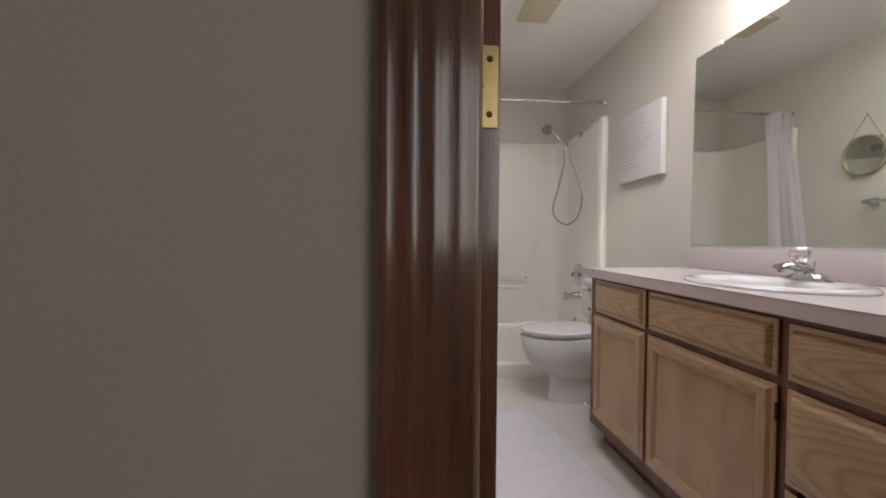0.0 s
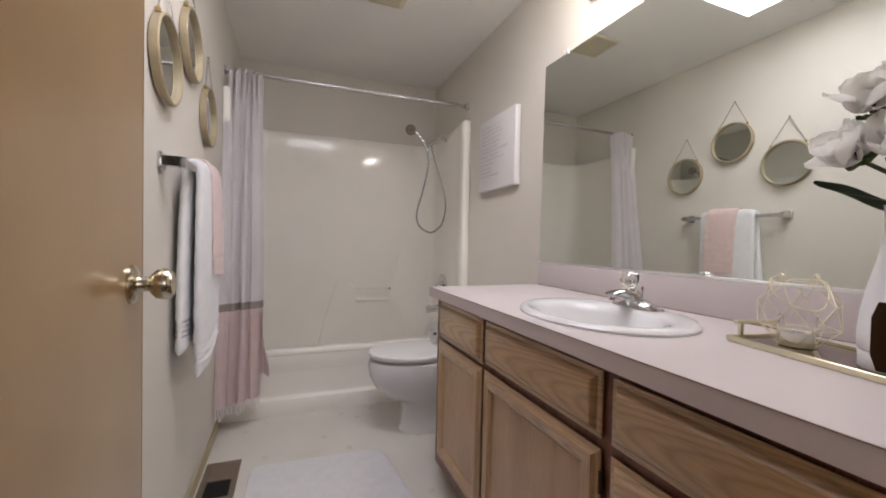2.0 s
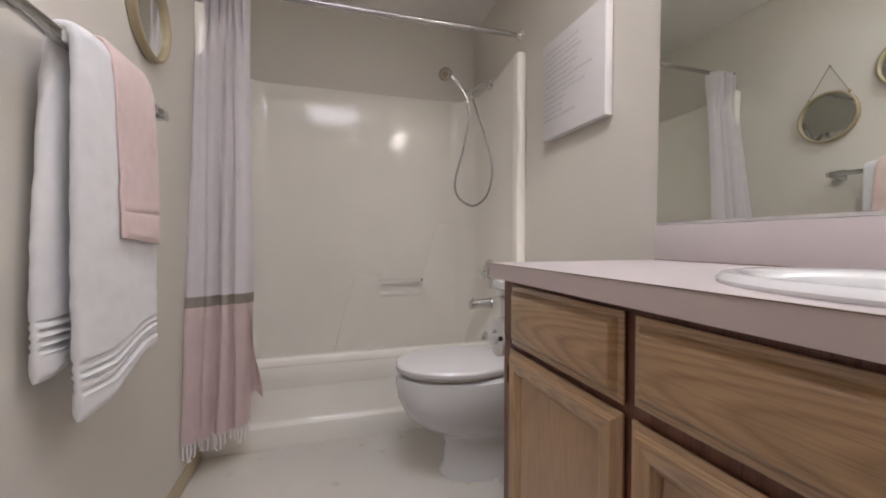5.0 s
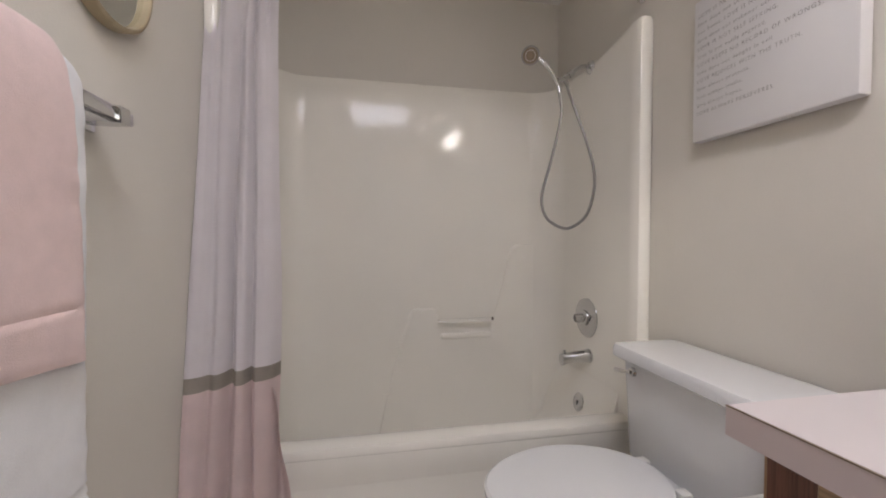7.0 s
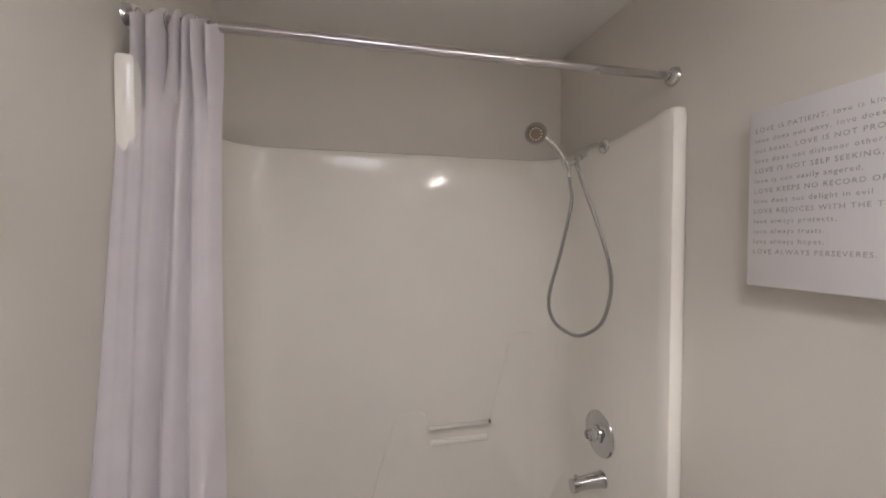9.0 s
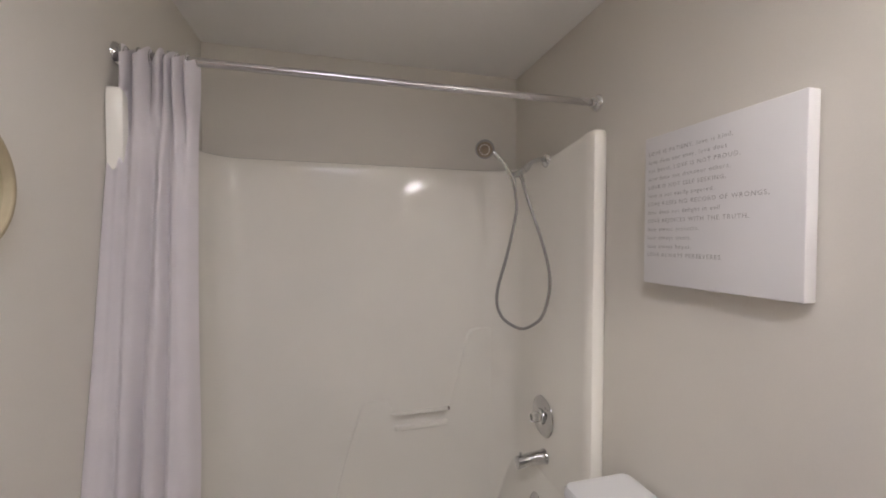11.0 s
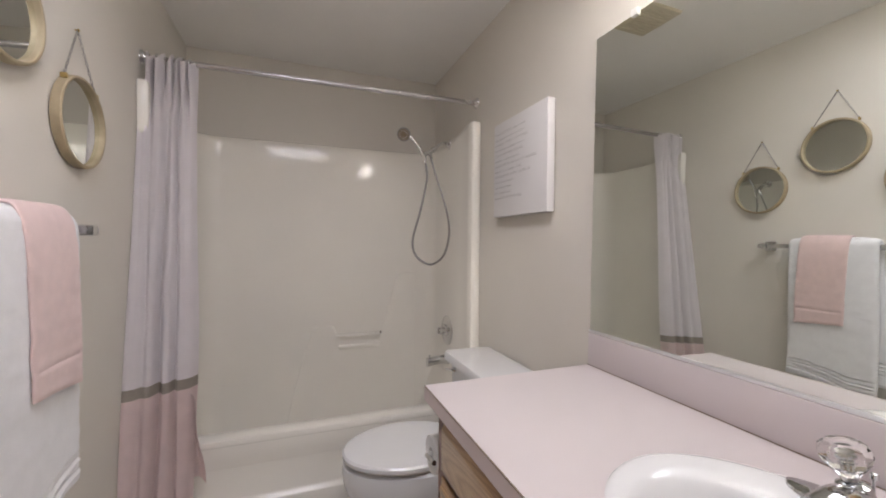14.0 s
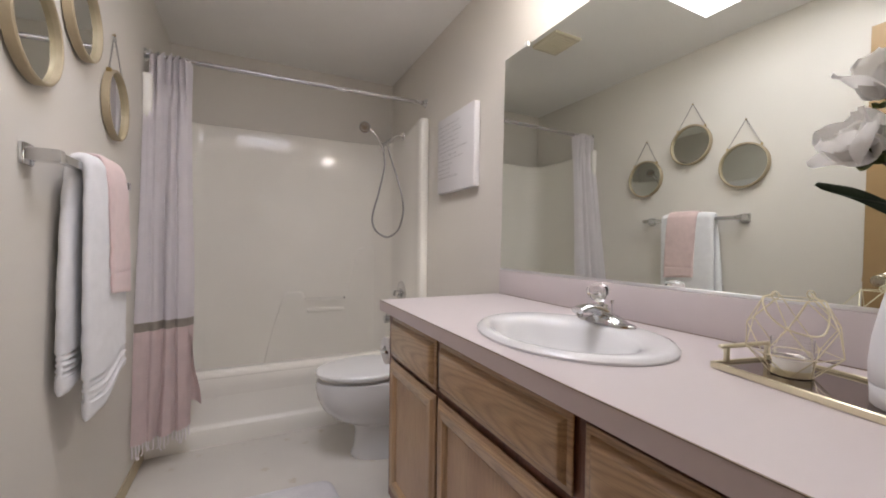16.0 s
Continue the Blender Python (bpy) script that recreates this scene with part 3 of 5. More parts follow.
def cabinet_door(y0, y1, z0, z1, hinge_y):
    w = 0.056
    prof = ((VX, 0.006), (VX - 0.006, 0.0), (VX - 0.0095, 0.0), (VX - 0.0115, 0.003), (VX - 0.0125, 0.010), (VX - 0.0185, 0.0155), (VX - 0.0205, 0.018), (VX - 0.0205, w - 0.014),
            (VX - 0.0185, w - 0.010), (VX - 0.0150, w - 0.008), (VX - 0.0160, w - 0.004), (VX - 0.0120, w), (VX - 0.0090, w + 0.002), (VX - 0.004, w + 0.002))
    d = thing("door", "oak frame and panel door", "")
    d.parent = van
    d.matrix_parent_inverse = van.matrix_basis.inverted()
    for side in range(4):
        fr = bmesh.new()
        rings = []
        for x, o in prof:
            c = ((x, y0 + o, z0 + o), (x, y1 - o, z0 + o), (x, y1 - o, z1 - o), (x, y0 + o, z1 - o))
            rings.append([fr.verts.new(c[side]), fr.verts.new(c[(side + 1) % 4])])
        for p, q in zip(rings, rings[1:]):
            fr.faces.new((p[0], p[1], q[1], q[0]))
        part("rail" if side % 2 == 0 else "stile", fr, OAKH if side % 2 == 0 else OAKV, d)
    d2 = w + 0.001
    part("panel", box(VX - 0.0085, VX - 0.003, y0 + d2, y1 - d2, z0 + d2, z1 - d2, 0.001, 1), OAKP, d)
    for hz in (z0 + 0.065, z1 - 0.065):
        hb = tube([(VX - 0.012, hinge_y, hz - 0.022), (VX - 0.012, hinge_y, hz + 0.022)], 0.005, 10)
        part("hinge", hb, BRONZE, d, "dark bronze hinge")


drawer(1.333, 1.722, 0.664, 0.814)
drawer(0.795, 1.310, 0.672, 0.812)
drawer(0.382, 0.768, 0.672, 0.808)
drawer(0.382, 0.768, 0.420, 0.650)
drawer(0.382, 0.768, 0.155, 0.404)
cabinet_door(1.333, 1.732, 0.152, 0.650, 1.732)
cabinet_door(0.795, 1.314, 0.152, 0.650, 0.791)

# countertop with the basin's cut-out
BX, BY, BRX, BRY = 1.184, 1.056, 0.208, 0.262


def counter_top():
    bm = bmesh.new()
    quad = [(0.931, 0.337), (1.519, 0.337), (1.519, 1.82), (0.931, 1.812)]
    n = 64

    def edge(a):
        """Where a ray from the basin's centre meets the slab's edge."""
        dx, dy = math.cos(a), math.sin(a)
        best = 9
        for p, q in zip(quad, quad[1:] + quad[:1]):
            ex, ey = q[0] - p[0], q[1] - p[1]
            det = dx * -ey + ex * dy
            if abs(det) < 1e-9:
                continue
            s = ((p[0] - BX) * -ey + ex * (p[1] - BY)) / det
            u = (dx * (p[1] - BY) - dy * (p[0] - BX)) / det
            if s > 0 and -1e-6 <= u <= 1 + 1e-6:
                best = min(best, s)
        return BX + best * dx, BY + best * dy
    angles = sorted([2 * math.pi * i / n for i in range(n)] + [math.atan2(y - BY, x - BX) % (2 * math.pi) for x, y in quad])
    rows = []
    for z, mode in ((CZ1, "in"), (CZ1, "out"), (CZ0, "out"), (CZ0, "in")):
        rows.append([bm.verts.new((*(edge(a) if mode == "out" else (BX + 0.94 * BRX * math.cos(a), BY + 0.94 * BRY * math.sin(a))), z)) for a in angles])
    for r0, r1 in zip(rows, rows[1:] + rows[:1]):
        for i in range(len(angles)):
            j = (i + 1) % len(angles)
            bm.faces.new((r0[i], r0[j], r1[j], r1[i]))
    return bm


top = thing("countertop", "pale pink laminate countertop with a low backsplash", "countertop", (1.2, 1.06, CZ0))
part("slab", counter_top(), LAMINATE, top, smooth=False)
part("front_edge", box(0.9285, 0.9308, 0.337, 1.812, CZ0 - 0.001, CZ1 - 0.001), LAMEDGE, top, "mauve laminate front edge", smooth=False)
part("edge_seam", box(0.9278, 0.9310, 0.337, 1.812, CZ1 - 0.0011, CZ1 + 0.0004), REGISTER, top, "thin brown laminate seam", smooth=False)
part("joint", box(1.4975, 1.4992, 0.337, 1.82, CZ1 - 0.0005, CZ1 + 0.0022), REGISTER, top, "thin brown joint along the backsplash", smooth=False)
part("backsplash", box(1.499, RIGHT, 0.337, 1.82, CZ1, 0.974, 0.003), LAMINATE, top)

# big wall mirror
mir = thing("wall_mirror", "large frameless plate mirror on the wall above the vanity", "mirror", (1.517, 1.08, 0.98))
part("glass", prism([(1.504, 0.984), (1.5095, 0.984), (1.5195, 1.936), (1.514, 1.936)], "y", 0.345, 1.818, 0.0012, 1), SILVER, mir)
part("channel", box(1.500, 1.5196, 0.345, 1.818, 0.9745, 0.9835, 0.001, 1), ALU, mir, "thin chrome bottom channel")
for cy in (1.66, 0.6):
    part("clip", box(1.506, 1.5197, cy - 0.012, cy + 0.012, 1.928, 1.950, 0.003), PLASTICW, mir, "small white plastic clip")

# ---- basin and faucet ----
def oval(cx, cy, rx, ry, z, bm, n=56):
    return [bm.verts.new((cx + rx * math.cos(2 * math.pi * i / n), cy + ry * math.sin(2 * math.pi * i / n), z)) for i in range(n)]


def loft(rings, bm, close=True):
    for a, b in zip(rings, rings[1:]):
        for i in range(len(a)):
            j = (i + 1) % len(a)
            bm.faces.new((a[i], a[j], b[j], b[i]))
    if close:
        bm.faces.new(rings[-1])


basin = thing("wash_basin", "white oval drop-in porcelain basin set in the countertop", "sink", (BX, BY, CZ1))
bm = bmesh.new()
rings = [oval(BX, BY, BRX, BRY, CZ1 + 0.0005, bm), oval(BX, BY, BRX + 0.001, BRY + 0.001, CZ1 + 0.006, bm), oval(BX, BY, BRX - 0.006, BRY - 0.006, CZ1 + 0.014, bm),
         oval(BX, BY, BRX - 0.016, BRY - 0.016, CZ1 + 0.016, bm), oval(BX - 0.010, BY, BRX - 0.036, BRY - 0.042, CZ1 + 0.014, bm)]
IX = BX - 0.024
for k, z in ((0.0, 0.010), (0.008, 0.003), (0.016, -0.012), (0.026, -0.04), (0.042, -0.075), (0.070, -0.11), (0.10, -0.126), (0.125, -0.130)):
    rings.append(oval(IX, BY, max(0.022, 0.152 - k), max(0.022, 0.208 - k * 1.2), CZ1 + z, bm))
loft(rings, bm)
part("bowl", bm, PORCELAIN, basin)
part("drain", lathe([(0, 0.004), (0.014, 0.004), (0.016, 0.001), (0.022, 0.003), (0.024, 0.0), (0.024, -0.004)], (IX, BY, CZ1 - 0.128), n=24), CHROME, basin, "chrome drain")

faucet = thing("faucet", "chrome centre-set faucet with a clear acrylic knob", "faucet", (1.350, 1.080, CZ1 + 0.014))
FX, FY, FZ = 1.350, 1.080, CZ1 + 0.0145
bm = bmesh.new()
prof = []
for i in range(33):
    v = -1 + i / 16
    half = 0.031 * (1 - abs(v) ** 3.2) ** 0.5 if abs(v) < 1 else 0.0
    prof.append((v * 0.094, max(half, 0.004), 0.010 + 0.016 * max(0, 1 - (abs(v) * 1.7) ** 2) - 0.004 * abs(v) ** 3))
rows_ = []
for y, h, top_z in prof:
    rows_.append([bm.verts.new((FX + sx * h * f, FY + y, FZ + z)) for sx, f, z in ((-1, 1.0, 0.0), (-1, 0.94, 0.6 * top_z), (-1, 0.6, top_z * 0.95), (1, 0.0, top_z), (1, 0.6, top_z * 0.95), (1, 0.94, 0.6 * top_z), (1, 1.0, 0.0))])
for a, b in zip(rows_, rows_[1:]):
    for i in range(7):
        bm.faces.new((a[i], a[(i + 1) % 7], b[(i + 1) % 7], b[i]))
bm.faces.new(rows_[0])
bm.faces.new(rows_[-1])
part("base_plate", bm, CHROME, faucet)
part("body", lathe([(0.0, 0), (0.026, 0), (0.025, 0.02), (0.021, 0.035), (0.019, 0.046), (0.012, 0.050), (0, 0.051)], (FX - 0.004, FY + 0.003, FZ), (-0.11, 0.14, 1), 28), CHROME, faucet)
bm = bmesh.new()
rs = []
for i in range(15):
    t = i / 14
    x, z = FX - 0.005 - 0.102 * t, FZ + 0.024 + 0.028 * math.sin(math.pi * min(1, t * 1.05) * 0.62) - 0.010 * t
    w, h = 0.027 - 0.010 * t + 0.008 * max(0, t - 0.8) * 3, 0.017 - 0.008 * t
    rs.append([bm.verts.new((x, FY + w * math.cos(a), z + h * math.sin(a))) for a in (2 * math.pi * k / 14 for k in range(14))])
loft(rs, bm)
bm.faces.new(rs[0])
part("spout", bm, CHROME, faucet)
part("aerator", lathe([(0.009, 0), (0.0095, -0.012), (0.007, -0.013), (0, -0.012)], (FX - 0.099, FY, FZ + 0.036), n=16), CHROME, faucet)
part("lift_rod", lathe([(0.0, 0.0), (0.0022, 0.0), (0.0022, 0.03), (0.005, 0.032), (0.005, 0.04), (0, 0.042)], (FX + 0.022, FY, FZ + 0.02), n=10), CHROME, faucet)
kz = FZ + 0.049
kb = lathe([(0.0, 0.0), (0.011, 0.0), (0.012, 0.008), (0.017, 0.014), (0.027, 0.026), (0.031, 0.037), (0.029, 0.048), (0.020, 0.056), (0.009, 0.058), (0, 0.058)], (FX - 0.009, FY + 0.012, kz), (-0.10, 0.16, 1), 10)
part("handle", kb, CLEAR, faucet, "faceted clear acrylic knob", smooth=False)
part("handle_core", lathe([(0.0, 0.001), (0.006, 0.001), (0.005, 0.03), (0.009, 0.034), (0.009, 0.0365), (0, 0.037)], (FX - 0.009, FY + 0.012, kz), (-0.10, 0.16, 1), 14), CHROME, faucet)

# ---- tub and surround ----
tub = thing("bathtub", "cream one-piece fibreglass bathtub with moulded shower surround", "bathtub", (0.75, 3.07, 0))
apron = [(2.705, 0.388), (2.699, 0.378), (2.699, 0.362), (2.710, 0.350), (2.714, 0.34), (2.714, 0.118), (2.708, 0.106), (2.694, 0.098), (2.690, 0.092), (2.690, 0.0), (2.76, 0.0), (2.76, 0.388)]
part("apron", prism(apron, "x", LEFT + 0.001, RIGHT - 0.001), FIBRE, tub)


def rounded(cx, cy, hx, hy, r, z, bm, k=8):
    pts = []
    for q, (sx, sy) in enumerate(((1, 1), (-1, 1), (-1, -1), (1, -1))):
        for i in range(k + 1):
            a = math.pi / 2 * (q + i / k)
            pts.append(bm.verts.new((cx + sx * (hx - r) + r * math.cos(a), cy + sy * (hy - r) + r * math.sin(a), z)))
    return pts


# rim strip, inner slope, floor and sloped drain end of the tub
rim = [(2.702, 0.375), (2.706, 0.386), (2.716, 0.390), (2.778, 0.390), (2.790, 0.385), (2.798, 0.372), (2.835, 0.13), (2.87, 0.085), (2.87, 0.07), (2.76, 0.07), (2.7025, 0.3)]
part("rim", prism(rim, "x", LEFT + 0.0015, RIGHT - 0.0015), FIBRE, tub)
part("basin_floor", box(0.03, 1.46, 2.86, 3.39, 0.06, 0.082), FIBRE, tub, smooth=False)
part("drain_end", prism([(1.467, 0.46), (1.462, 0.43), (1.435, 0.32), (1.395, 0.14), (1.34, 0.083), (1.467, 0.083)], "y", 2.80, 3.393), FIBRE, tub)
# walls of the surround: a plan line swept upwards, with a rolled top edge
plan = [(-0.024, 2.692), (-0.010, 2.684), (0.012, 2.684), (0.024, 2.692), (0.028, 2.71), (0.028, 2.745), (0.024, 2.775), (0.024, 2.85), (0.024, 2.95), (0.026, 3.05), (0.028, 3.15), (0.030, 3.24)]
plan += [(0.030 + 0.15 * (1 - math.cos(a)), 3.245 + 0.15 * math.sin(a)) for a in (math.pi / 2 * i / 9 for i in range(1, 10))]
plan += [(0.30 + 0.1 * i, 3.395) for i in range(10)]
plan += [(1.465 - 0.15 * (1 - math.cos(a)), 3.245 + 0.15 * math.sin(a)) for a in (math.pi / 2 * i / 9 for i in range(9, 0, -1))]
plan += [(1.465, 3.24), (1.466, 3.15), (1.467, 3.05), (1.468, 2.95), (1.469, 2.85), (1.469, 2.775), (1.465, 2.745), (1.464, 2.71), (1.469, 2.692), (1.481, 2.684), (1.504, 2.684), (1.518, 2.692)]


def top_of(y):
    if y < 2.745:
        return 1.918
    s = min(1.0, (y - 2.745) / 0.26)
    return 1.912 - 0.032 * (s * s * (3 - 2 * s))


bm = bmesh.new()
cols = []
pv = [Vector(p) for p in plan]
for i, p in enumerate(pv):
    d = (pv[min(i + 1, len(pv) - 1)] - pv[max(0, i - 1)]).normalized()
    out = Vector((-d.y, d.x))
    tz = top_of(p.y)
    col = []
    for f, o in [(0.08, 0.0), (0.41, 0.0)] + [(0.41 + (tz - 0.44) * k / 8, 0.0) for k in range(1, 9)] + [(tz - 0.012, 0.001), (tz - 0.004, 0.005), (tz, 0.014), (tz, 0.050)]:
        q = p + out * o
        col.append(bm.verts.new((min(max(q.x, LEFT + 0.0005), RIGHT - 0.0005), min(max(q.y, 2.684), BACK - 0.0005), f)))
    cols.append(col)
for a, b in zip(cols, cols[1:]):
    for j in range(len(a) - 1):
        bm.faces.new((a[j], a[j + 1], b[j + 1], b[j]))
part("surround_wall", bm, FIBRE, tub)
# moulded shelf relief with the soap dish and its grab bar
relief = [(0.505, 0.020), (0.60, 0.42), (0.675, 0.70), (0.70, 0.728), (0.80, 0.728), (0.825, 0.715), (0.835, 0.66), (0.85, 0.60), (0.89, 0.575), (1.07, 0.575), (1.115, 0.60), (1.135, 0.665), (1.215, 1.025), (1.245, 1.056), (1.31, 1.056), (1.485, 1.056), (1.485, 0.020)]
part("shelf_relief", prism(relief, "y", 3.3885, 3.425, 0.020, 6), FIBRE, tub)
part("soap_dish", box(0.845, 1.12, 3.379, 3.40, 0.560, 0.590, 0.010, 4), FIBRE, tub)
part("grab_bar", tube([(0.825, 3.345, 0.668), (1.110, 3.345, 0.668)], 0.0085, 14), CLEAR, tub, "clear acrylic grab bar")
part("bar_end", tube([(1.109, 3.345, 0.668), (1.115, 3.345, 0.668)], 0.0092, 14), BRONZE, tub)
# valve, spout, overflow
valve = thing("shower_valve", "round chrome shower valve trim with a lever knob", "shower valve", (1.463, 3.035, 0.72))
part("escutcheon", lathe([(0, 0.012), (0.030, 0.012), (0.045, 0.010), (0.078, 0.007), (0.089, 0.002), (0.090, 0.0), (0, 0)], (1.4645, 3.035, 0.722), (-1, 0, 0), 40), CHROME, valve)
part("ring", lathe([(0.036, 0.010), (0.036, 0.018), (0.030, 0.022), (0, 0.022)], (1.4645, 3.035, 0.722), (-1, 0, 0), 32), CHROME, valve)
part("handle", lathe([(0, 0.02), (0.022, 0.02), (0.022, 0.045), (0.018, 0.056), (0.006, 0.058), (0, 0.058)], (1.4645, 3.035, 0.722), (-1, 0, 0), 12), CLEAR, valve, "clear acrylic knob", smooth=False)
spout = thing("tub_spout", "chrome tub spout with a diverter", "tub spout", (1.463, 3.012, 0.545))
sp = bmesh.new()
rs = []
for i in range(12):
    t = i / 11
    x = 1.464 - 0.135 * t
    r = 0.030 - 0.007 * t + (0.003 if t < 0.05 else 0)
    rs.append([sp.verts.new((x, 3.012 + r * math.cos(a), 0.550 - 0.006 * t * t + r * (math.sin(a) if math.sin(a) > 0 or t < 0.7 else math.sin(a) * (1 + 1.2 * (t - 0.7))))) for a in (2 * math.pi * k / 20 for k in range(20))])
loft(rs, sp)
part("body", sp, CHROME, spout)
part("diverter", lathe([(0.004, 0), (0.004, 0.012), (0.007, 0.014), (0.007, 0.02), (0, 0.021)], (1.345, 3.012, 0.563), n=12), CHROME, spout)
over = thing("overflow_plate", "small round chrome tub overflow plate", "overflow plate", (1.40, 3.045, 0.326))
part("plate", lathe([(0, 0.008), (0.02, 0.008), (0.038, 0.004), (0.042, 0.0), (0, 0)], (1.436, 3.045, 0.326), (-1, 0, 0.25), 28), CHROME, over)
part("lever", box(1.418, 1.428, 3.041, 3.049, 0.310, 0.336, 0.003), CHROME, over)

# shower arm, hand shower and hose
shower = thing("hand_shower", "chrome hand shower on an arm with a steel hose", "hand shower", (1.466, 3.031, 1.863))
part("flange", lathe([(0, 0.014), (0.012, 0.013), (0.026, 0.008), (0.030, 0.002), (0.030, 0), (0, 0)], (1.469, 3.030, 1.868), (-1, 0, 0), 28), CHROME, shower)
part("arm", tube(spline([(1.467, 3.030, 1.868), (1.437, 3.035, 1.872), (1.405, 3.035, 1.860), (1.375, 3.035, 1.834)], 6), 0.0095, 14), CHROME, shower)
part("nut", tube([(1.381, 3.035, 1.838), (1.360, 3.034, 1.820)], 0.0165, 8), CHROME, shower)
part("diverter", tube([(1.362, 3.034, 1.823), (1.339, 3.033, 1.804)], 0.014, 16), CHROME, shower)
part("cradle", tube([(1.351, 3.032, 1.807), (1.308, 3.036, 1.795)], [0.012, 0.016], 16), CHROME, shower)
wand = tube(spline([(1.311, 3.032, 1.771), (1.290, 3.032, 1.809), (1.256, 3.035, 1.857), (1.215, 3.046, 1.898)], 6), [0.0115] * 7 + [0.0095] * 6 + [0.011] * 6, 14)
part("wand", wand, CHROME, shower)
hd = lathe([(0, -0.016), (0.018, -0.016), (0.034, -0.006), (0.041, 0.006), (0.041, 0.014), (0.037, 0.018), (0, 0.018)], (1.190, 3.060, 1.909), (-0.42, -0.78, -0.38), 32)
head = part("shower_head", hd, HOSE, shower, "grey chrome spray head")
part("spray_face", lathe([(0, 0.0215), (0.012, 0.0215), (0.014, 0.0185), (0.030, 0.0205), (0.033, 0.0182)], (1.190, 3.060, 1.909), (-0.42, -0.78, -0.38), 28), REGISTER, head)
axis = Vector((-0.42, -0.78, -0.38)).normalized()
qn = axis.to_track_quat("Z", "Y")
for k in range(12):
    a = 2 * math.pi * k / 12
    p = Vector((1.190, 3.060, 1.909)) + axis * 0.0195 + qn @ Vector((0.022 * math.cos(a), 0.022 * math.sin(a), 0))
    part("nozzle", lathe([(0.003, 0), (0.0026, 0.003), (0, 0.003)], p, axis, 8), PLASTICW, head)
hose_pts = [(1.311, 3.032, 1.772), (1.321, 3.030, 1.708), (1.324, 3.030, 1.633), (1.288, 3.039, 1.456), (1.244, 3.048, 1.278), (1.261, 3.039, 1.185), (1.318, 3.015, 1.138), (1.360, 2.989, 1.138), (1.406, 2.950, 1.188), (1.432, 2.935, 1.291), (1.430, 2.935, 1.391), (1.404, 2.955, 1.519), (1.365, 2.991, 1.673), (1.339, 3.028, 1.803)]
hp = spline(hose_pts, 26)
part("hose", tube(hp, [0.0068 if i % 2 else 0.0060 for i in range(len(hp))], 10), HOSE, shower, "ribbed steel hose")
for a, b in (((1.311, 3.032, 1.777), (1.316, 3.031, 1.743)), ((1.340, 3.030, 1.806), (1.348, 3.016, 1.765))):
    part("hose_nut", tube([a, b], 0.0095, 12), CHROME, shower)

# curtain rod and curtain
rod = thing("curtain_rod", "straight chrome shower curtain rod between the walls", "curtain rod", (0.75, 2.75, 2.02))
part("bar", tube([(LEFT, 2.75, 2.024), (0.75, 2.75, 2.026), (RIGHT, 2.75, 2.032)], 0.0125, 18), RODM, rod)
for x, s, z in ((LEFT, 1, 2.024), (RIGHT, -1, 2.032)):
    part("flange", lathe([(0, 0.024), (0.017, 0.022), (0.02, 0.012), (0.029, 0.006), (0.031, 0.0), (0, 0)], (x, 2.75, z), (s, 0, 0), 24), CHROME, rod)

curtain = thing("shower_curtain", "white cotton shower curtain with taupe band, pink hem and fringe", "shower curtain", (0.1, 2.65, 0.15))


def curtain_at(u, z):
    """u across the gathered cloth, z height: it hangs from the rod over the tub's rim, drawn out along the wall."""
    d = max(0.0, 1.95 - z)
    h = min(1.0, d / 1.78)
    x0 = max(LEFT + 0.005, 0.003 - 0.06 * d)
    x1 = 0.182 + 0.024 * min(1.0, d * 1.0) - 0.010 * max(0.0, d - 1.3)
    yl, yr = 2.722 - 0.160 * d, 2.728 - 0.088 * d
    y = yl + (yr - yl) * u ** 1.4
    v1, v2 = 0.47 - 0.05 * h + 0.012 * math.sin(4 * z), 0.66 + 0.03 * h + 0.010 * math.sin(3 * z + 1)
    deep = 0.55 + 0.45 * math.sin(math.pi * min(1.0, d * 1.1) * 0.5)
    y += deep * (0.042 * math.exp(-((u - v1) / 0.062) ** 2) + 0.034 * math.exp(-((u - v2) / 0.045) ** 2) + 0.016 * math.exp(-((u - 0.20 - 0.06 * h) / 0.05) ** 2))
    y += 0.0016 * math.sin(31 * u + 3.2 * z) + 0.0008 * math.sin(57 * u + 1.3 * z + 0.8)
    k = min(1.0, max(0.0, (u - 0.86) / 0.14))
    y += 0.030 * k * k
    pinch = min(1.0, math.exp(-((z - 2.0) / 0.16) ** 2) * 1.1)
    y += 0.030 * pinch * math.sin(2 * math.pi * 6 * (u + 0.022 * math.sin(9 * u)))
    x = x0 + (x1 - x0) * u + 0.006 * pinch * math.cos(2 * math.pi * 6 * u) + 0.004 * math.sin(6 * z + 9 * u) * h
    return max(LEFT + 0.004, x), y, z + 0.016 * math.sin(2 * math.pi * 6 * u + 0.8) * max(0.0, (z - 1.90) / 0.1)


def cloth(name, z0, z1, nz, mat, label):
    part(name, sheet(lambda u, v: curtain_at(u, z0 + (z1 - z0) * v), 110, nz, 0.0015), mat, curtain, label)


cloth("panel", 0.708, 2.028, 46, CLOTHW, "white upper cloth")
cloth("band", 0.668, 0.708, 3, CLOTHT, "taupe woven band")
cloth("hem", 0.178, 0.668, 20, CLOTHP, "pink lower cloth")
part("back_fold", sheet(lambda u, v: (0.190 + 0.056 * u * (1 - v) ** 0.8 + 0.004 * math.sin(9 * v), 2.600 + 0.035 * math.sin(3.2 * u + 0.6) + 0.02 * u, 0.290 + 0.37 * v - 0.02 * u), 14, 16, 0.0015), CLOTHP, curtain, "pink folded edge behind the hem")
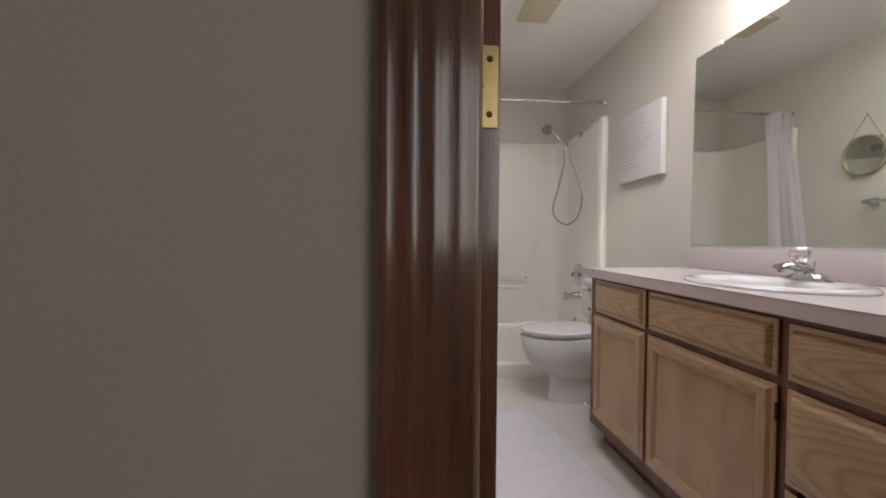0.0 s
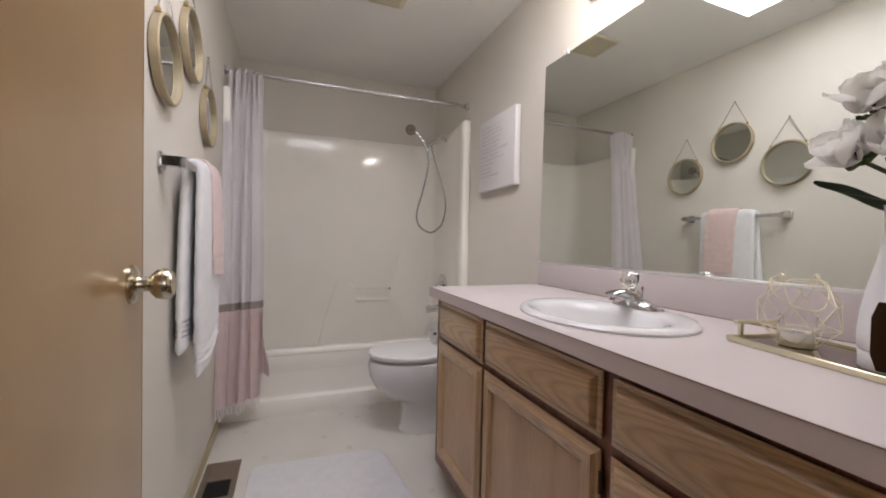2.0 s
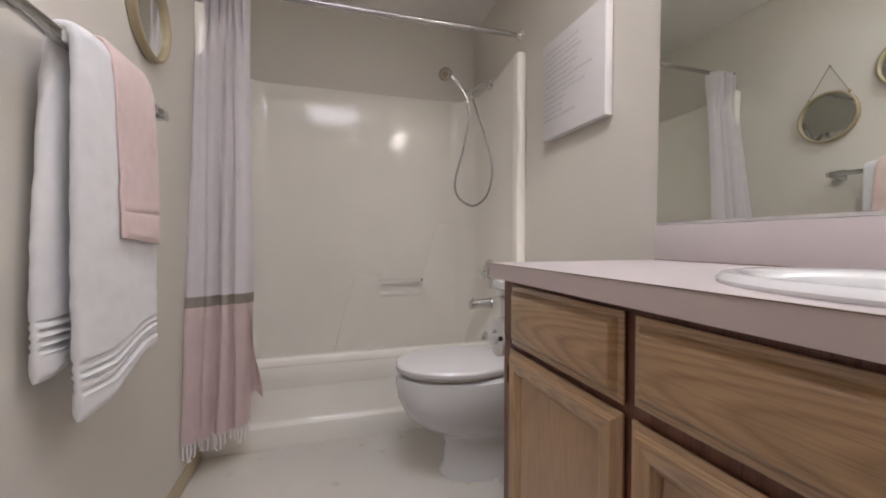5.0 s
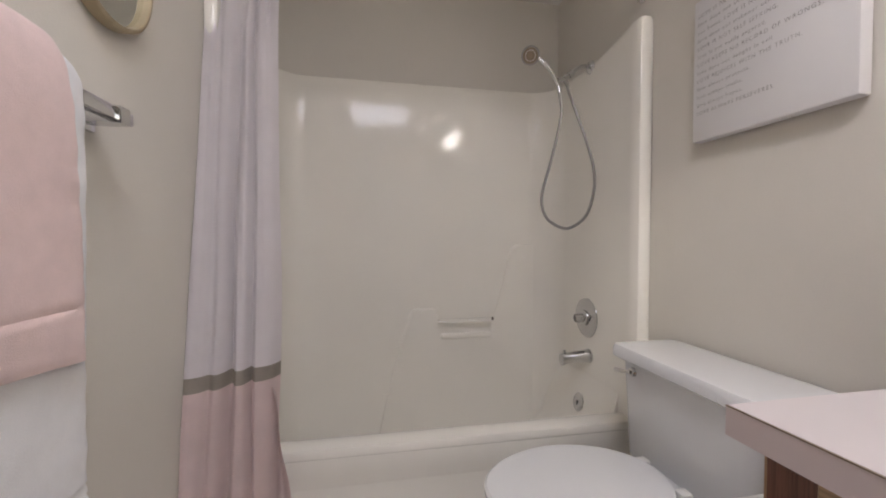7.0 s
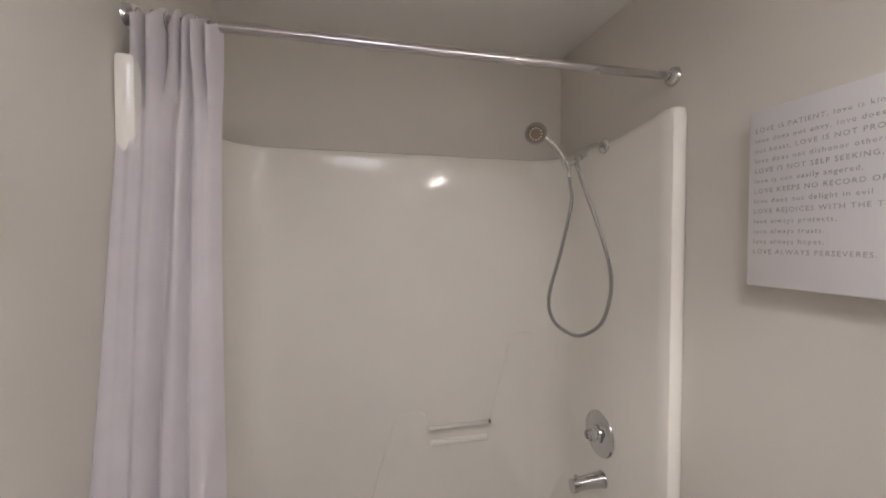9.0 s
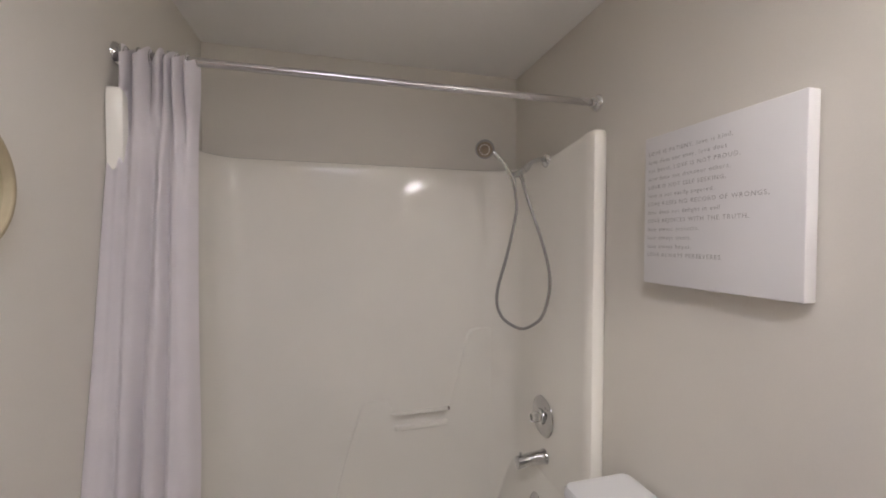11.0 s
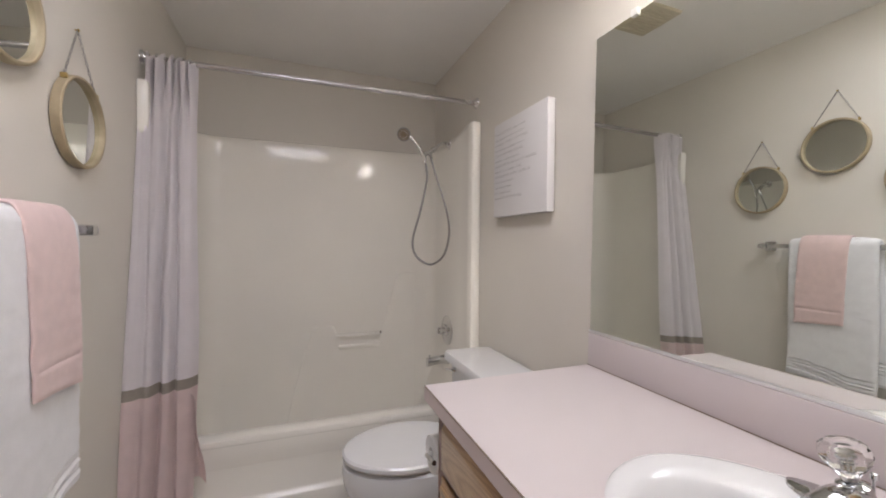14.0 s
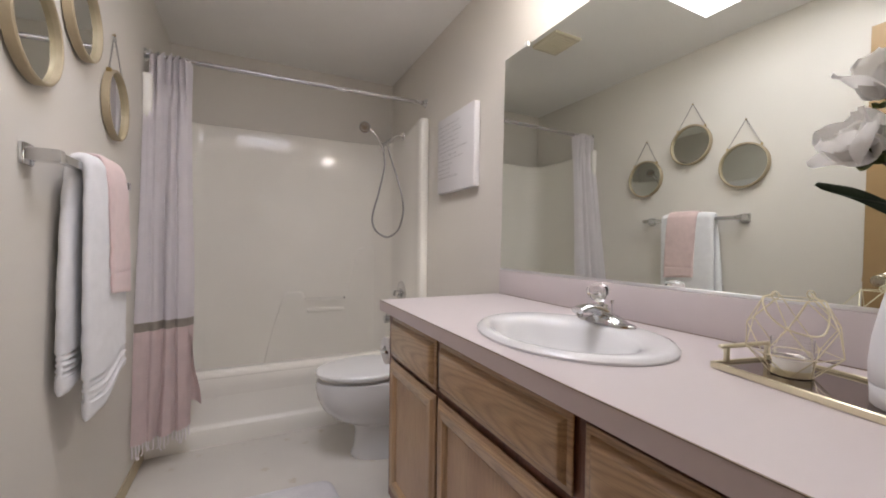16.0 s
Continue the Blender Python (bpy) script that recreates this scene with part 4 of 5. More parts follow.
for i in range(17):
    u = (i + 0.5) / 17
    x, y, z = curtain_at(u, 0.179)
    L = 0.052 + 0.012 * math.sin(7.3 * i)
    part("tassel", tube([(x, y, z + 0.004), (x + 0.002 * math.sin(i), y - 0.001, z - L * 0.35), (x + 0.003 * math.sin(2.1 * i), y, z - L * 0.8), (x + 0.005 * math.sin(1.7 * i), y, z - L)], [0.0022, 0.0030, 0.0026, 0.0040], 7), CLOTHW, curtain, "white cotton tassel")
for i in range(7):
    u = (i + 0.35) / 7
    x, y, z = curtain_at(u, 1.985)
    ring = [(x, 2.75 + 0.020 * math.cos(a), 2.020 + 0.026 * math.sin(a)) for a in (2 * math.pi * k / 16 for k in range(17))]
    part("ring", tube(ring, 0.0017, 6), CHROME, curtain, "thin chrome curtain ring")

# ---- toilet ----
toilet = thing("toilet", "white two-piece toilet with closed lid beside the vanity", "toilet", (1.2, 2.29, 0))
TYC = 2.300


def egg(x0, x1, w, z, bm, n=44, blunt=0.0):
    """An egg outline: round front at x0, squarer back at x1."""
    out = []
    cx, hx = (x0 + x1) / 2, (x1 - x0) / 2
    for i in range(n):
        a = 2 * math.pi * i / n
        c, s = math.cos(a), math.sin(a)
        k = 1 - 0.10 * (-c if c < 0 else 0) + blunt * max(0, c)
        out.append(bm.verts.new((cx + hx * c, TYC + w * k * math.copysign(abs(s) ** 0.92, s), z)))
    return out


bm = bmesh.new()
bowl = [(0.935, 1.30, 0.105, 0.0), (0.930, 1.31, 0.108, 0.012), (0.945, 1.31, 0.100, 0.05), (0.952, 1.31, 0.092, 0.13), (0.940, 1.32, 0.096, 0.165), (0.900, 1.33, 0.112, 0.185), (0.842, 1.33, 0.142, 0.215), (0.793, 1.34, 0.168, 0.265), (0.766, 1.34, 0.182, 0.32), (0.756, 1.34, 0.187, 0.375), (0.760, 1.34, 0.185, 0.408), (0.78, 1.33, 0.17, 0.415)]
loft([egg(*b, bm) for b in bowl], bm)
part("bowl", bm, PORCELAIN, toilet)
bm = bmesh.new()
loft([egg(0.782, 1.235, 0.164, 0.4155, bm), egg(0.776, 1.24, 0.170, 0.418, bm), egg(0.776, 1.24, 0.170, 0.430, bm), egg(0.780, 1.236, 0.166, 0.433, bm)], bm)
part("seat", bm, PLASTICW, toilet)
bm = bmesh.new()
loft([egg(0.766, 1.24, 0.180, 0.4335, bm), egg(0.758, 1.245, 0.187, 0.436, bm), egg(0.757, 1.245, 0.187, 0.449, bm), egg(0.764, 1.242, 0.180, 0.456, bm), egg(0.84, 1.20, 0.11, 0.460, bm)], bm)
part("lid", bm, PORCELAIN, toilet)
for s in (-1, 1):
    part("lid_hinge", box(1.235, 1.268, TYC + s * 0.075 - 0.016, TYC + s * 0.075 + 0.016, 0.416, 0.448, 0.007), PLASTICW, toilet)
bm = bmesh.new()
loft([rounded(1.40, TYC, 0.098, 0.205, 0.03, 0.385, bm), rounded(1.40, TYC, 0.105, 0.213, 0.03, 0.40, bm), rounded(1.398, TYC, 0.112, 0.228, 0.03, 0.70, bm)], bm)
bmesh.ops.holes_fill(bm, edges=[e for e in bm.edges if e.is_boundary])
part("tank", bm, PORCELAIN, toilet)
bm = bmesh.new()
loft([rounded(1.384, TYC + 0.003, 0.118, 0.246, 0.028, 0.7005, bm), rounded(1.383, TYC + 0.003, 0.124, 0.252, 0.03, 0.706, bm), rounded(1.383, TYC + 0.003, 0.124, 0.252, 0.03, 0.730, bm), rounded(1.384, TYC + 0.003, 0.118, 0.246, 0.026, 0.741, bm), rounded(1.384, TYC + 0.003, 0.10, 0.228, 0.02, 0.743, bm)], bm)
bmesh.ops.holes_fill(bm, edges=[e for e in bm.edges if e.is_boundary])
part("tank_lid", bm, PORCELAIN, toilet)
part("neck", box(1.26, 1.47, TYC - 0.10, TYC + 0.10, 0.28, 0.386, 0.02, 3), PORCELAIN, toilet)
lev = part("flush_lever", lathe([(0, 0.012), (0.012, 0.010), (0.015, 0.0), (0, 0)], (1.2862, 2.467, 0.668), (-1, 0, 0), 18), CHROME, toilet, "chrome flush lever")
part("lever_arm", tube(spline([(1.274, 2.467, 0.668), (1.266, 2.478, 0.668), (1.262, 2.500, 0.664), (1.260, 2.522, 0.662)], 5), [0.0055] * 8 + [0.0065] * 8, 10), CHROME, lev)
for s in (-1, 1):
    part("bolt_cap", lathe([(0, 0.018), (0.008, 0.015), (0.012, 0.006), (0.013, 0), (0, 0)], (1.13, TYC + s * 0.115, 0.0), n=16), PLASTICW, toilet)

# toilet paper on the vanity's side
tp = thing("toilet_paper_holder", "chrome holder with a white paper roll on the vanity side", "toilet paper", (1.0, 1.78, 0.66))
for x in (0.945, 1.075):
    part("post", tube([(x, 1.7715, 0.665), (x, 1.835, 0.655)], 0.007, 10), CHROME, tp)
roll = bmesh.new()
lathe([(0.020, 0.0), (0.052, 0.0), (0.0535, 0.003), (0.0535, 0.102), (0.052, 0.105), (0.020, 0.105), (0.020, 0.0)], (0.957, 1.833, 0.655), (1, 0, 0), 36, roll)
part("paper_roll", roll, PAPER, tp, "white toilet paper roll")
part("spindle", tube([(0.945, 1.833, 0.655), (1.075, 1.833, 0.655)], 0.008, 12), PLASTICW, tp)

# ---- canvas with a verse ----
canvas = thing("canvas_print", "white stretched canvas print with typed verse lines", "wall art", (1.5, 2.24, 1.6))
part("canvas", box(1.479, RIGHT - 0.006, 2.032, 2.462, 1.388, 1.822, 0.004, 2), CANVAS, canvas)
LINES = ("LOVE IS PATIENT, love is kind,", "love does not envy, love does", "not boast, LOVE IS NOT PROUD,", "love does not dishonor others,", "LOVE IS NOT SELF SEEKING,", "love is not easily angered,",
         "LOVE KEEPS NO RECORD OF WRONGS,", "love does not delight in evil", "LOVE REJOICES WITH THE TRUTH.", "love always protects,", "love always trusts,", "love always hopes,", "LOVE ALWAYS PERSEVERES.")


def writing(text, size, spacing):
    cu = bpy.data.curves.new("text", "FONT")
    cu.body, cu.size, cu.space_character, cu.resolution_u = text, size, spacing, 2
    tmp = new("text", cu)
    me = bpy.data.meshes.new_from_object(tmp.evaluated_get(bpy.context.evaluated_depsgraph_get()))
    bpy.data.objects.remove(tmp)
    return me


face = Matrix(((0, 0, -1, 0), (-1, 0, 0, 0), (0, 1, 0, 0), (0, 0, 0, 1)))
for i, text in enumerate(LINES):
    me = writing(text, 0.0162, 1.22)
    me.transform(Matrix.Translation((1.4783, 2.446, 1.766 - 0.0248 * i)) @ face)
    me.materials.append(INK)
    ob = new("text_line", me)
    ob.parent = canvas
    ob.matrix_parent_inverse = canvas.matrix_basis.inverted()

# ---- round mirrors on chains ----
def round_mirror():
    m = thing("round_mirror", "small round mirror in a gold rim hung on a chain", "mirror", group="three round mirrors")
    R = 0.131
    part("rim", lathe([(R - 0.011, 0.004), (R - 0.010, 0.024), (R - 0.008, 0.026), (R - 0.003, 0.026), (R, 0.023), (R, 0.002), (R - 0.004, 0.0), (R - 0.011, 0.0), (R - 0.012, 0.004)], (0, 0, 0), (1, 0, 0), 64), FRAMEG, m)
    part("glass", lathe([(0, 0.012), (R - 0.0115, 0.012), (R - 0.0115, 0.006), (0, 0.006)], (0, 0, 0), (1, 0, 0), 64), SILVER, m)
    part("hook", lathe([(0, 0.012), (0.004, 0.011), (0.005, 0.008), (0.002, 0.006), (0.002, 0), (0, 0)], (0.001, 0, 0.268), (1, 0, 0), 12), BRASS, m, "small brass hook")
    for s in (-1, 1):
        a, b = Vector((0.008, 0, 0.268)), Vector((0.014, s * 0.088, 0.108))
        ch = bmesh.new()
        n = 15
        d = (b - a) / n
        side = Vector((1, 0, 0))
        for k in range(n):
            c = a + d * (k + 0.5)
            w = side if k % 2 else d.normalized().cross(side)
            loop = [c + d * 0.66 * math.cos(q) + w * 0.0028 * math.sin(q) for q in (2 * math.pi * j / 10 for j in range(11))]
            tube(loop, 0.0009, 5, ch, caps=False)
        part("chain", ch, HOSE, m, "fine grey metal chain")
        part("lug", box(0.006, 0.022, s * 0.088 - 0.003, s * 0.088 + 0.003, 0.1, 0.113, 0.001, 1), BRASS, m)
    return m


first = round_mirror()
first.matrix_basis = pose(LEFT + 0.002, 2.220, 1.604)
copy_thing(first, pose(LEFT + 0.002, 1.901, 1.780, 0, -1.5, 0))
copy_thing(first, pose(LEFT + 0.002, 1.590, 1.596, 0, -1, 0))

# ---- towel bar and towels ----
bar = thing("towel_bar", "square chrome towel bar on the wall under the mirrors", "towel bar", (0.02, 1.89, 1.275))
part("bar", box(0.034, 0.055, 1.566, 2.190, 1.281, 1.303, 0.0025), CHROME, bar)
for y in (1.574, 2.160):
    post = part("post", box(LEFT, LEFT + 0.012, y - 0.026, y + 0.026, 1.266, 1.318, 0.004), CHROME, bar)
    part("neck", prism([(LEFT + 0.011, y - 0.020), (0.034, y - 0.013), (0.058, y - 0.013), (0.058, y + 0.013), (0.034, y + 0.013), (LEFT + 0.011, y + 0.020)], "z", 1.277, 1.307, 0.003), CHROME, post)


def draped(path, y0, y1, thick, ribs, seed, flare=0.0, wav=0.006, n_side=10, skew=0.0, lift=0.0):
    """A folded towel along a path of (x, z); its section is a rounded slab that bulges at ribs (distance from an end)."""
    bm = bmesh.new()
    fine = spline([(x, 0, z) for x, z in path], 60)
    ps, gone = [fine[0]], 0.0
    for a, b in zip(fine, fine[1:]):
        gone += (b - a).length
        if gone > 0.0036:
            ps.append(b)
            gone = 0.0
    dist = [0.0]
    for a, b in zip(ps, ps[1:]):
        dist.append(dist[-1] + (b - a).length)
    total = dist[-1]
    rings = []
    for i, p in enumerate(ps):
        d = (ps[min(i + 1, len(ps) - 1)] - ps[max(i - 1, 0)]).normalized()
        nrm = Vector((-d.z, 0, d.x))
        s, e = dist[i], total - dist[i]
        t = thick
        near = min(s, e)
        if ribs and ribs[0] < near < ribs[1]:
            t *= 0.78 + 0.30 * math.sin((near - ribs[0]) * 2 * math.pi / 0.0165)
        t *= min(1.0, 0.55 + 40 * near)
        h = (y1 - y0) / 2 * (1 + flare * max(0, (0.9 - p.z)))
        back = max(0.0, min(1.0, 1.15 - 2.6 * s / total))
        shift = -skew * back * back * (3 - 2 * back)
        drop = max(0.0, 1 - e / 0.45) ** 1.5
        ring = []
        m = 4 * n_side
        for k in range(m):
            a = 2 * math.pi * k / m
            c, sn = math.cos(a), math.sin(a)
            yy = h * math.copysign(abs(c) ** 0.42, c)
            tt = t / 2 * math.copysign(abs(sn) ** 0.8, sn)
            tt += wav * math.sin(26 * yy + seed + 2.2 * p.z) * min(1, abs(p.z - 1.29) * 5)
            q = p + nrm * tt
            k = min(1.0, max(0.0, (yy + 0.035) / 0.06))
            q.z += lift * drop * k * k * (3 - 2 * k)
            jig = 0.0025 * noise.noise(Vector((q.x * 30 + seed, yy * 30, q.z * 30)))
            ring.append(bm.verts.new((q.x + jig, (y0 + y1) / 2 + shift + yy + 0.006 * math.sin(5 * p.z + seed), q.z + (0.010 * math.sin(9 * yy + seed) if near < 0.02 else 0.0))))
        rings.append(ring)
    loft(rings, bm)
    bm.faces.new(rings[0])
    return bm


towel_w = solid("bath_towel", draped([(0.014, 0.685), (0.014, 0.85), (0.016, 1.10), (0.022, 1.26), (0.031, 1.309), (0.045, 1.318), (0.059, 1.308), (0.065, 1.26), (0.066, 1.0), (0.066, 0.80), (0.066, 0.60)], 1.700, 2.032, 0.038, (0.036, 0.102), 0.7, 0.03, wav=0.003, skew=0.026, lift=0.045),
                TOWELW, "white terry bath towel with ribbed hem over the bar", "towel")
towel_p = solid("hand_towel", draped([(0.006, 1.24), (0.010, 1.275), (0.025, 1.330), (0.045, 1.341), (0.070, 1.330), (0.087, 1.265), (0.090, 1.10), (0.092, 0.922)], 1.795, 1.984, 0.014, (0.055, 0.072), 2.9, 0.0, 0.003),
                TOWELP, "pink terry hand towel folded over the white towel", "towel")

# ---- floor things ----
mat_bm = bmesh.new()


def mat_ring(inset, z):
    c = [(0.172, 1.235), (0.895, 1.215), (0.794, 2.124), (0.192, 2.146)]
    out = []
    mid = (sum(p[0] for p in c) / 4, sum(p[1] for p in c) / 4)
    for q in range(4):
        p0, p1, p2 = Vector(c[q - 1]), Vector(c[q]), Vector(c[(q + 1) % 4])
        r = 0.06
        a, b = p1 + (p0 - p1).normalized() * r, p1 + (p2 - p1).normalized() * r
        for i in range(7):
            t = i / 6
            v = a * (1 - t) ** 2 + p1 * 2 * t * (1 - t) + b * t * t
            d = Vector(mid) - v
            v = v + d.normalized() * inset
            out.append(mat_bm.verts.new((v.x, v.y, z)))
    return out


loft([mat_ring(0.0, 0.001), mat_ring(-0.004, 0.006), mat_ring(0.0, 0.012), mat_ring(0.010, 0.016), mat_ring(0.03, 0.0165), mat_ring(0.2, 0.0165)], mat_bm)
solid("bath_mat", mat_bm, MATW, "white plush bath mat lying on the vinyl floor", "bath mat")

reg = thing("floor_register", "brown steel floor register with an open damper", "floor vent", (0.075, 2.1, 0))
fr = box(0.002, 0.146, 1.945, 1.970, 0.0005, 0.006, 0.002, 1)
box(0.002, 0.146, 2.222, 2.248, 0.0005, 0.006, 0.002, 1, bm=fr)
box(0.002, 0.026, 1.970, 2.222, 0.0005, 0.006, 0.002, 1, bm=fr)
box(0.122, 0.146, 1.970, 2.222, 0.0005, 0.006, 0.002, 1, bm=fr)
part("frame", fr, REGISTER, reg)
# no hole in the floor: a black sheet paints the duct's shade
part("duct", box(0.026, 0.122, 1.970, 2.222, 0.0003, 0.0012), BLACK, reg, "flat black sheet for the shade in the duct", smooth=False)
part("damper", prism([(2.098, 0.0013), (2.222, 0.0044), (2.222, 0.0052), (2.098, 0.0022)], "x", 0.026, 0.122), REGISTER, reg, "brown steel damper blade", smooth=False)
# louvers in the same shade black, to sink into the duct
for k in range(4):
    x = 0.038 + 0.024 * k
    part("louver", box(x, x + 0.0015, 1.970, 2.092, 0.0014, 0.0048), BLACK, reg, smooth=False)
part("divider", box(0.026, 0.122, 2.092, 2.100, 0.001, 0.0058), REGISTER, reg, smooth=False)

# ---- ceiling fan grille and vanity light ----
fan = thing("exhaust_fan", "almond plastic exhaust fan grille on the ceiling", "exhaust fan", (0.83, 2.26, TOP))
part("frame", prism([(0.725, TOP), (0.733, TOP - 0.014), (0.742, TOP - 0.017), (0.918, TOP - 0.017), (0.927, TOP - 0.014), (0.935, TOP)], "y", 2.145, 2.372, 0.003, 1), FANM, fan)
for k in range(9):
    y = 2.170 + 0.0215 * k
    part("slat", box(0.755, 0.905, y, y + 0.010, TOP - 0.0205, TOP - 0.0165, 0.001, 1), FANM, fan)

vl = thing("vanity_light", "dark bronze vanity light bar with lit globe bulbs", "wall lamp", (1.5, 1.2, 2.12))
part("backplate", box(1.480, RIGHT, 0.90, 1.515, 2.085, 2.175, 0.012, 3), BRONZE, vl)
for k in range(3):
    y = 1.425 - 0.18 * k
    part("socket", lathe([(0.034, 0), (0.034, 0.006), (0.022, 0.014), (0.019, 0.030), (0.019, 0.066), (0.024, 0.070), (0.024, 0.082), (0, 0.082)], (1.480, y, 2.140), (-1, 0, 0), 24), BRONZE, vl)
    g = [(0.014, 0.0)] + [(0.040 * math.sin(a), 0.050 - 0.040 * math.cos(a)) for a in (math.pi * i / 14 for i in range(2, 14))] + [(0, 0.090)]
    part("bulb", lathe(g, (1.402, y, 2.140), (-1, 0, 0), 28), FROST, vl, "lit frosted globe bulb")

# ---- tray with candle holder and vase ----
TR = pose(1.247, 0.748, CZ1, 0, 0, -11)  # front corner of the tray; local x towards the wall, local y towards the door (negative)


def at_tray(x, y, z):
    return TR @ Vector((x, y, z))


def placed(bm):
    bmesh.ops.transform(bm, matrix=TR, verts=bm.verts[:])
    return bm


TWD, TLN = 0.175, 0.375
tray = thing("vanity_tray", "gold rimmed mirrored tray with bar handles on the countertop", "tray", at_tray(TWD / 2, -TLN / 2, 0))
part("plate", placed(box(0.004, TWD - 0.004, -TLN + 0.004, -0.004, 0.0045, 0.0075)), SMOKED, tray, "smoked mirror plate", smooth=False)
rim = box(0, 0.006, -TLN, 0, 0.0005, 0.013, 0.0015, 1)
box(TWD - 0.006, TWD, -TLN, 0, 0.0005, 0.013, 0.0015, 1, bm=rim)
box(0.006, TWD - 0.006, -0.006, 0, 0.0005, 0.013, 0.0015, 1, bm=rim)
box(0.006, TWD - 0.006, -TLN, -TLN + 0.006, 0.0005, 0.013, 0.0015, 1, bm=rim)
box(0.006, TWD - 0.006, -TLN + 0.006, -0.006, 0.0005, 0.0044, bm=rim)
part("rim", placed(rim), GOLD, tray)
for y in (-0.010, -TLN + 0.010):
    hb = part("handle", placed(box(0.012, TWD - 0.030, y - 0.005, y + 0.005, 0.038, 0.045, 0.0015, 1)), GOLD, tray, "gold bar handle")
    for x in (0.028, TWD - 0.046):
        part("post", placed(box(x - 0.004, x + 0.004, y - 0.004, y + 0.004, 0.0105, 0.0385, 0.001, 1)), GOLD, hb)

holder = thing("candle_holder", "gold wire geometric candle holder with a white candle", "candle holder", at_tray(0.085, -0.10, 0.008))
GC = at_tray(0.080, -0.085, 0.008)
bot = [GC + Vector((0.030 * math.cos(a), 0.030 * math.sin(a), 0.002)) for a in (math.pi / 3 * i + 0.3 for i in range(6))]
low = [GC + Vector((0.064 * math.cos(a), 0.064 * math.sin(a), 0.040)) for a in (math.pi / 3 * i + 0.3 + math.pi / 6 for i in range(6))]
mid = [GC + Vector((0.067 * math.cos(a), 0.067 * math.sin(a), 0.088)) for a in (math.pi / 3 * i + 0.3 for i in range(6))]
hi = [GC + Vector((0.040 * math.cos(a), 0.040 * math.sin(a), 0.132)) for a in (math.pi / 3 * i + 0.3 + math.pi / 6 for i in range(6))]
wires = []
for i in range(6):
    j = (i + 1) % 6
    wires += [(bot[i], bot[j]), (low[i], low[j]), (hi[i], hi[j]), (bot[i], low[i]), (bot[j], low[i]), (low[i], mid[i]), (low[i], mid[j]), (mid[i], hi[i]), (mid[j], hi[i])]
for a, b in wires:
    part("wire", tube([a, b], 0.0009, 6), GOLD, holder)
for i in (2, 5):
    eye = [hi[i] + Vector((0.0, 0.0055 * math.cos(a), 0.0065 + 0.0065 * math.sin(a))) for a in (2 * math.pi * k / 14 for k in range(15))]
    part("eye_ring", tube(eye, 0.0011, 6), GOLD, holder)
up = Vector((0, 0, 0.009))
bail = [hi[2] + up, hi[2] + Vector((-0.030, 0.004, 0.002)), hi[2] + Vector((-0.046, -0.012, -0.022)), hi[2] + Vector((-0.034, -0.036, -0.044)), GC + Vector((-0.034, -0.052, 0.082)), hi[5] + Vector((-0.030, -0.034, -0.018)), hi[5] + up]
part("bail_handle", tube(spline(bail, 8), 0.0015, 8), GOLD, holder, "curved gold wire handle folded down")
part("votive_glass", lathe([(0, 0.0305), (0.0270, 0.0305), (0.0285, 0.034), (0.0295, 0.062), (0.0285, 0.062), (0.0275, 0.035), (0, 0.0320)], GC, n=28), CLEAR, holder, "clear votive glass")
part("cup", lathe([(0, 0.001), (0.0285, 0.001), (0.029, 0.012), (0.028, 0.012), (0.0275, 0.004), (0, 0.004)], GC, n=28), GOLD, holder)
part("candle", lathe([(0, 0.005), (0.026, 0.005), (0.0265, 0.026), (0.025, 0.029), (0.006, 0.0275), (0, 0.027)], GC, n=28), WAX, holder, "white candle")

VC = at_tray(0.082, -0.242, 0.0078)
vase = thing("vase", "tall white ceramic bottle vase standing on the tray", "vase", VC)
part("foot", lathe([(0, 0), (0.047, 0), (0.0495, 0.003), (0.0505, 0.0285), (0.0495, 0.030), (0, 0.030)], VC, n=48), VASEM, vase)
part("body", lathe([(0, 0.0305), (0.0495, 0.0305), (0.0515, 0.033), (0.052, 0.06), (0.049, 0.095), (0.041, 0.14), (0.032, 0.18), (0.026, 0.215), (0.0245, 0.245), (0.027, 0.266), (0.0285, 0.270), (0.0255, 0.270), (0.021, 0.245), (0.021, 0.2), (0, 0.19)], VC, n=48), VASEM, vase)
spray = thing("magnolia_spray", "artificial white magnolia branch with dark green leaves", "flowers", VC + Vector((0, 0, 0.2)))


def petal(base, way, up, length, width, cup, mat, name, parent, label=""):
    """A cupped, pointed petal or leaf from base along way; up: the side that it curls to."""
    way = Vector(way).normalized()
    side = way.cross(Vector(up)).normalized()
    nrm = side.cross(way)

    def fn(u, v):
        s = (u - 0.5) * 2
        w = width * (math.sin(math.pi * min(1.0, 0.10 + 0.90 * v) ** 0.85) ** 0.42 if v < 1 else 0.02)
        p = Vector(base) + way * (length * v) + side * (s * w * 0.5) + nrm * (cup * length * (v * v * 0.75 + 0.35 * s * s * (0.3 + v) * (1.2 - v)) + 0.004 * math.sin(7 * v + 3 * s))
        return p
    part(name, sheet(fn, 8, 12, 0.0012), mat, parent, label)


